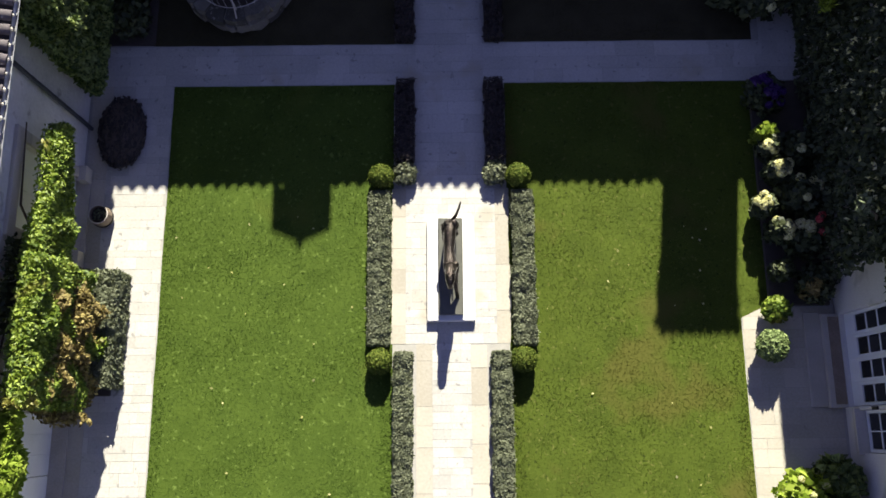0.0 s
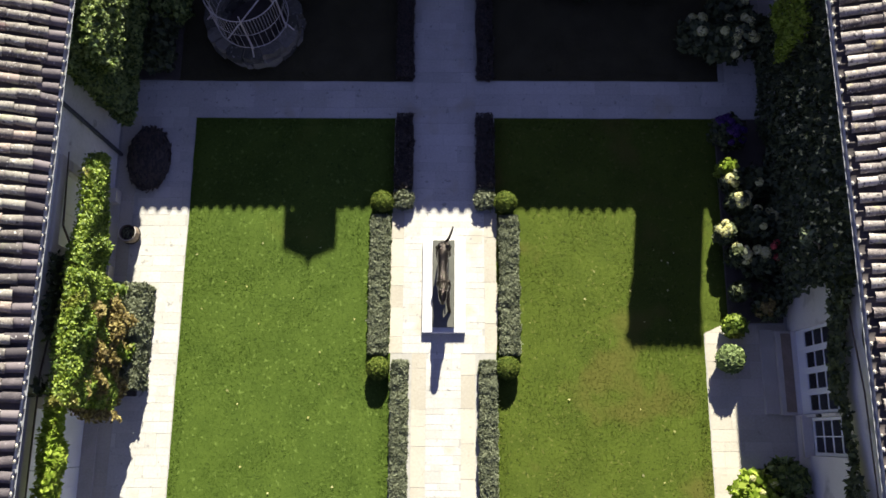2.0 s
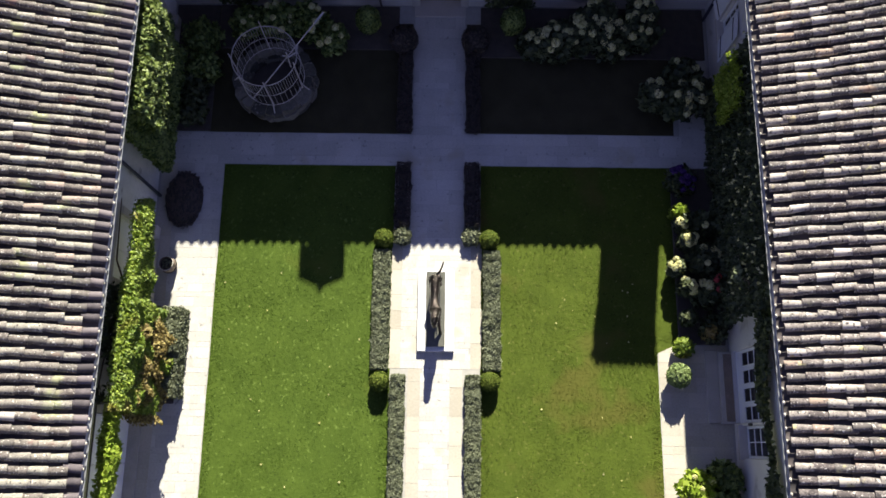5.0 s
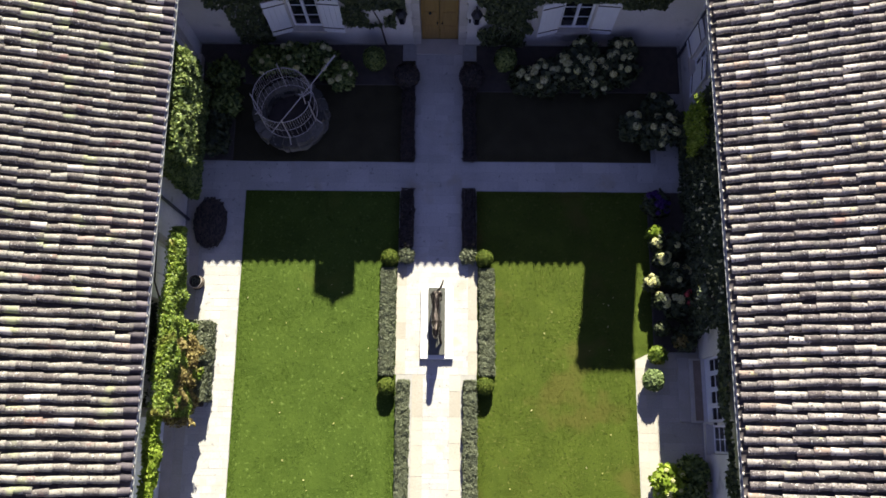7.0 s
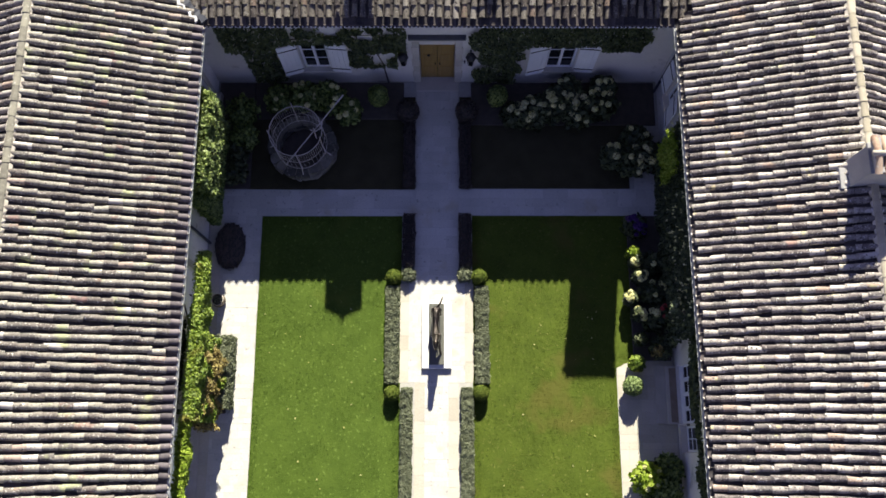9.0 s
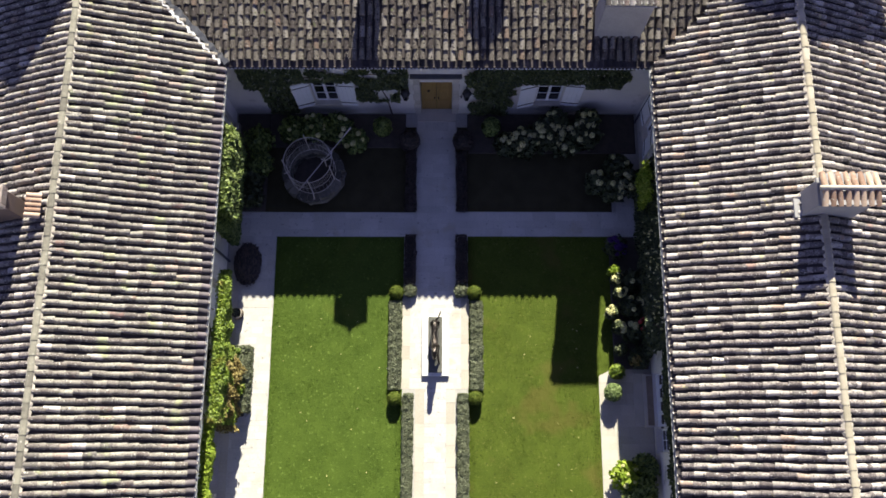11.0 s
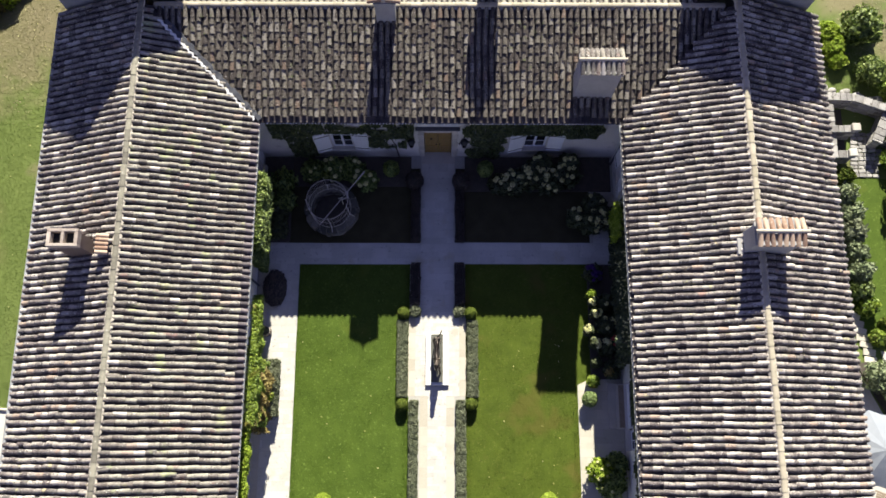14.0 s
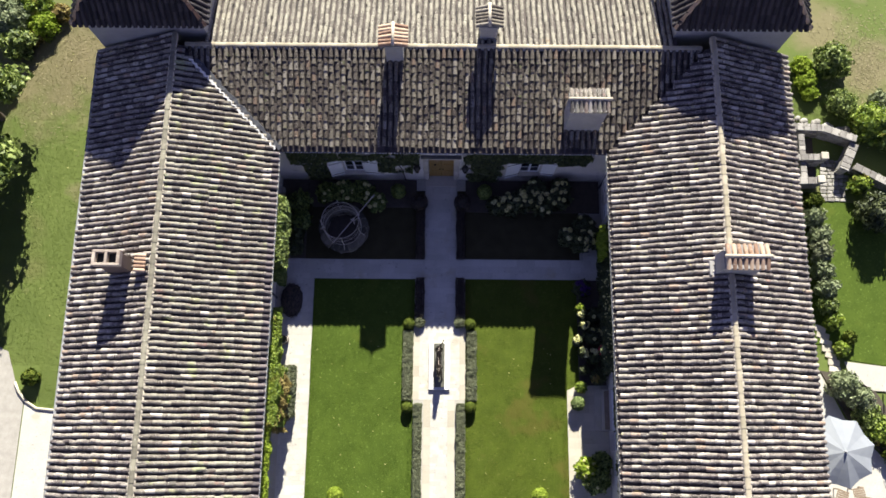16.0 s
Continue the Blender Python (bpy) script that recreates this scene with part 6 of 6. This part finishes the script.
rubble_wall((18.5, 10.15), (21.5, 8.5), 0.62, 0.26, "low dry-stone garden wall", 4)
rubble_wall((15.4, 10.42), (17.1, 10.44), 0.95, 0.22, "short stone wall at the cellar steps", 5)
rubble_wall((15.4, 9.36), (16.9, 9.38), 0.85, 0.24, "short stone wall at the cellar steps", 6)
rubble_wall((16.1, 9.5), (16.15, 11.6), 0.8, 0.2, "pale stone wall along the cellar pit", 7)
for k, (x, y, z) in enumerate(((16.98, 10.46, 0.95), (16.78, 9.4, 0.85))):
    tagged(part("stone_block", box(-0.17, -0.17, 0, 0.17, 0.17, 0.14, 0.03, pose(x, y, z)), STONE), "squared pale stone block on the wall end", "stone block", "wall end blocks")
setting("cellar_pit", box(15.0, 9.5, -0.055, 17.0, 11.7, -0.045), SOIL, "dark sunken floor by the cellar steps")
rocks = tagged(empty("boulders", pose(0, 0, 0)), "loose grey rocks above the retaining wall", "rocks")
r = random.Random(28)
for k in range(12):
    a = k / 11
    bm = bmesh.new()
    q = r.uniform(0.1, 0.24)
    bmesh.ops.create_icosphere(bm, subdivisions=2, radius=q, matrix=pose(16.2 + 2.2 * a + r.uniform(-0.1, 0.1), 12.75 - 0.75 * a + r.uniform(-0.12, 0.12), q * 0.3, 0, 0, r.uniform(0, 90)) @ Matrix.Diagonal((1.3, 0.9, 0.7, 1)))
    for v in bm.verts:
        v.co += v.co.normalized() * 0.25 * q * noise.noise(v.co * 6)
    part("boulder", bm, RUBBLE, rocks)
flags = tagged(empty("stone_path", pose(17.05, 8.75, 0)), "path of pale uneven flagstones beside the stone walls", "path")
r = random.Random(8)
for i in range(11):
    x0 = 0.02 * (10 - i)
    while x0 < 1.08 + 0.02 * (10 - i):
        w, h = r.uniform(0.14, 0.34), r.uniform(0.14, 0.18)
        part("flagstone", box(-w / 2, -h / 2, -0.05, w / 2, h / 2, 0.01 + r.uniform(0, 0.02), 0.02, pose(x0 + w / 2, 0.18 * (10 - i) + r.uniform(-0.02, 0.02), 0, 0, 0, r.uniform(-7, 7))), RUBBLE, flags)
        x0 += w + 0.025


# parasol
para = empty("parasol", pose(15.65, -2.25, 0), "large grey canvas garden parasol, open", "parasol")
R, n = 1.42, 8
for i in range(n):
    a0, a1 = 2 * math.pi * (i + 0.25) / n, 2 * math.pi * (i + 1.25) / n
    bm = bmesh.new()
    rows = []
    for k in range(5):
        f = k / 4
        rr, zz = R * f, 2.85 - 0.5 * f ** 1.15
        mid_a = (a0 + a1) / 2
        sag = 1 - 0.06 * f
        rows.append([bm.verts.new((rr * math.cos(a0), rr * math.sin(a0), zz)), bm.verts.new((rr * 0.93 * sag * math.cos(mid_a), rr * 0.93 * sag * math.sin(mid_a), zz - 0.03 * f)), bm.verts.new((rr * math.cos(a1), rr * math.sin(a1), zz))])
    for a, b in zip(rows, rows[1:]):
        for j in range(2):
            bm.faces.new((a[j], b[j], b[j + 1], a[j + 1]))
    bmesh.ops.remove_doubles(bm, verts=bm.verts, dist=0.001)
    f = bm.faces[:]
    bmesh.ops.solidify(bm, geom=f, thickness=0.006)
    panel = part("canvas_panel", bm, FABRIC, para)
    part("rib", tube((0, 0, 2.82), (R * 0.98 * math.cos(a0), R * 0.98 * math.sin(a0), 2.33), 0.012, sides=5), WOODEN, panel)
part("pole", tube((0, 0, 0.05), (0, 0, 2.9), 0.028), WOODEN, para)
part("finial", lathe([(0.05, 2.84), (0.06, 2.88), (0.02, 2.96)], 12), ZINC, para)
part("base", lathe([(0.3, 0.0), (0.3, 0.06), (0.06, 0.1)], 20), STONE, para)


def garden_chair(x, y, turn):
    c = empty("garden_chair", pose(x, y, 0, 0, 0, turn), "slatted wooden garden chair on the terrace", "chair", "terrace chairs")
    for i in range(5):
        part("seat_slat", box(-0.24, -0.22 + 0.09 * i, 0.42, 0.24, -0.145 + 0.09 * i, 0.44), WOODEN, c)
    for sx in (-0.22, 0.22):
        for sy in (-0.2, 0.2):
            part("leg", box(sx - 0.02, sy - 0.02, 0, sx + 0.02, sy + 0.02, 0.42 if sy < 0 else 0.9), WOODEN, c)
    for i in range(3):
        part("back_slat", box(-0.24, 0.19, 0.55 + 0.12 * i, 0.24, 0.21, 0.63 + 0.12 * i), WOODEN, c)


garden_chair(16.5, -4.0, 160)
garden_chair(17.2, -3.9, 190)


def bush(x, y, r, h, mat, label, seed, n=1500, leaf=0.12):
    b = empty("garden_bush", pose(x, y, -0.06), label, "shrub")
    core("inner_foliage", (0, 0, h * 0.48), (r, r, h * 0.5), mat, b, 3, 0.72)
    part("stem", tube((0, 0, 0), (0, 0, h * 0.4), 0.04), BARK, b)
    P, N = blob_points(n, (0, 0, h * 0.48), (r, r, h * 0.52), seed, 0.32, 0.35, -0.7)
    foliage("leaves", P, N, leaf, mat, b, seed + 1, "", 0.7)
    return b


GB, DG = "green border shrub along the wing", "grey-leaved border shrub along the wing"
for i, (x, y, r, h, mat, label) in enumerate((
    (18.1, 15.3, 0.76, 1.2, IVY, "round dark green garden shrub"), (18.3, 13.25, 0.6, 1.0, IVY, "round dark green garden shrub"),
    (16.75, 15.2, 0.42, 0.6, LIME, "loose yellow-green garden shrub"), (16.9, 14.5, 0.45, 0.6, LIME, "loose yellow-green garden shrub"), (17.0, 13.9, 0.36, 0.5, LIME, "loose yellow-green garden shrub"),
    (19.5, 12.2, 0.85, 1.3, VINE, "broad light green garden shrub"), (20.6, 11.6, 0.9, 1.4, IVY, "broad green garden shrub"), (20.2, 13.4, 0.5, 0.7, SILVER, "low pale green garden shrub"),
    (18.75, 9.4, 0.46, 0.8, VINE, "light green garden shrub by the stone wall"), (19.15, 7.95, 0.8, 1.7, DARKLEAF, "dark rounded garden shrub beside the lawn"), 
    (16.6, 8.6, 0.36, 0.8, BOXWOOD, GB), (16.55, 7.8, 0.42, 0.9, SILVER, DG), (16.7, 7.0, 0.44, 0.9, SILVER, DG), (16.65, 6.2, 0.45, 1.0, HEDGE, DG), (16.7, 5.4, 0.42, 0.9, SILVER, DG), (16.75, 4.6, 0.46, 1.0, SILVER, DG), (16.8, 3.9, 0.4, 0.8, IVY, GB), (16.95, 3.2, 0.34, 0.7, VINE, GB),
    (17.6, 2.5, 0.27, 0.5, BOXWOOD, "small clipped round shrub on the lawn edge"), (17.25, 2.0, 0.3, 0.5, VINE, "light green border shrub"),
    (17.0, 0.45, 0.6, 1.1, SILVER, "grey-green shrub at the terrace edge"), (17.6, -0.1, 0.55, 1.1, SILVER, "grey-green shrub at the terrace edge"), (17.9, -0.75, 0.55, 0.9, IVY, "green shrub at the terrace edge"), (18.4, -1.3, 0.6, 0.9, VINE, "light green shrub at the terrace edge"), (19.1, -2.2, 0.6, 0.9, BOXWOOD, "green shrub at the terrace edge"),
    (-17.36, 0.5, 0.32, 0.62, BOXWOOD, "clipped green shrub at the terrace corner"),
    (-19.85, 15.9, 0.75, 1.1, IVY, "green garden shrub at the lawn's end"), (-18.8, 16.9, 0.6, 0.9, LIME, "yellow-green garden shrub at the lawn's end"), (-20.4, 17.3, 0.9, 1.3, SILVER, "grey-green garden shrub at the lawn's end"), (-19.3, 17.9, 0.7, 1.0, VINE, "light green garden shrub at the lawn's end"), (-18.1, 17.6, 0.4, 0.6, AUTUMN, "brownish garden shrub at the lawn's end"), (-19.2, 16.4, 0.35, 0.5, AUTUMN, "brownish garden shrub at the lawn's end"), (-20.2, 13.7, 0.4, 0.6, VINE, "low green garden shrub at the lawn's edge"))):
    bush(x, y, r, h, mat, label, 300 + i, 1300 if r < 0.7 else 2200, 0.1 if r < 0.7 else 0.13)


def tree(x, y, h, r, mat, label, seed):
    """A tapered trunk, limbs and a crown of many leafy clumps."""
    t = empty("tree", pose(x, y, -0.06), label, "tree")
    rnd = random.Random(seed)
    bm = bmesh.new()
    limb(bm, [(0, 0, 0), (0.05, 0.02, h * 0.25), (-0.04, 0.05, h * 0.5), (0.03, 0, h * 0.8)], [0.2, 0.15, 0.11, 0.04], 9)
    part("trunk", bm, BARK, t)
    Ps, Ns = [], []
    for i in range(16):
        a, z = rnd.uniform(0, 2 * math.pi), rnd.uniform(0.4, 0.98) * h
        rr = r * rnd.uniform(0.35, 0.95) * math.sin(math.pi * min(0.95, 0.25 + 0.7 * z / h))
        c = Vector((rr * math.cos(a), rr * math.sin(a), z))
        if i < 9:
            bm = bmesh.new()
            limb(bm, [(0, 0, z * 0.6), c * 0.55 + Vector((0, 0, z * 0.35)), c], [0.07, 0.045, 0.015], 6)
            part("limb", bm, BARK, t)
        k = r * rnd.uniform(0.28, 0.45)
        P, N = blob_points(420, c, (k, k, k * 0.8), seed * 40 + i, 0.3, 0.8)
        Ps.append(P)
        Ns.append(N)
    foliage("crown", np.concatenate(Ps), np.concatenate(Ns), 0.2, mat, t, seed, "", 0.8, 1.5)
    return t


tree(-20.4, 12.4, 5.0, 2.0, IVY, "broad-leaved garden tree beside the lawn", 1)
tree(-20.3, 9.8, 4.8, 2.1, IVY, "broad-leaved garden tree beside the lawn", 2)
tree(-20.2, 7.3, 4.6, 2.1, IVY, "broad-leaved garden tree beside the lawn", 3)
tree(-20.9, 4.2, 4.6, 2.0, IVY, "broad-leaved garden tree beside the drive", 5)
tree(22.6, 9.4, 4.6, 1.3, DARKLEAF, "dark narrow garden tree beyond the stone wall", 4)

lay_paving()
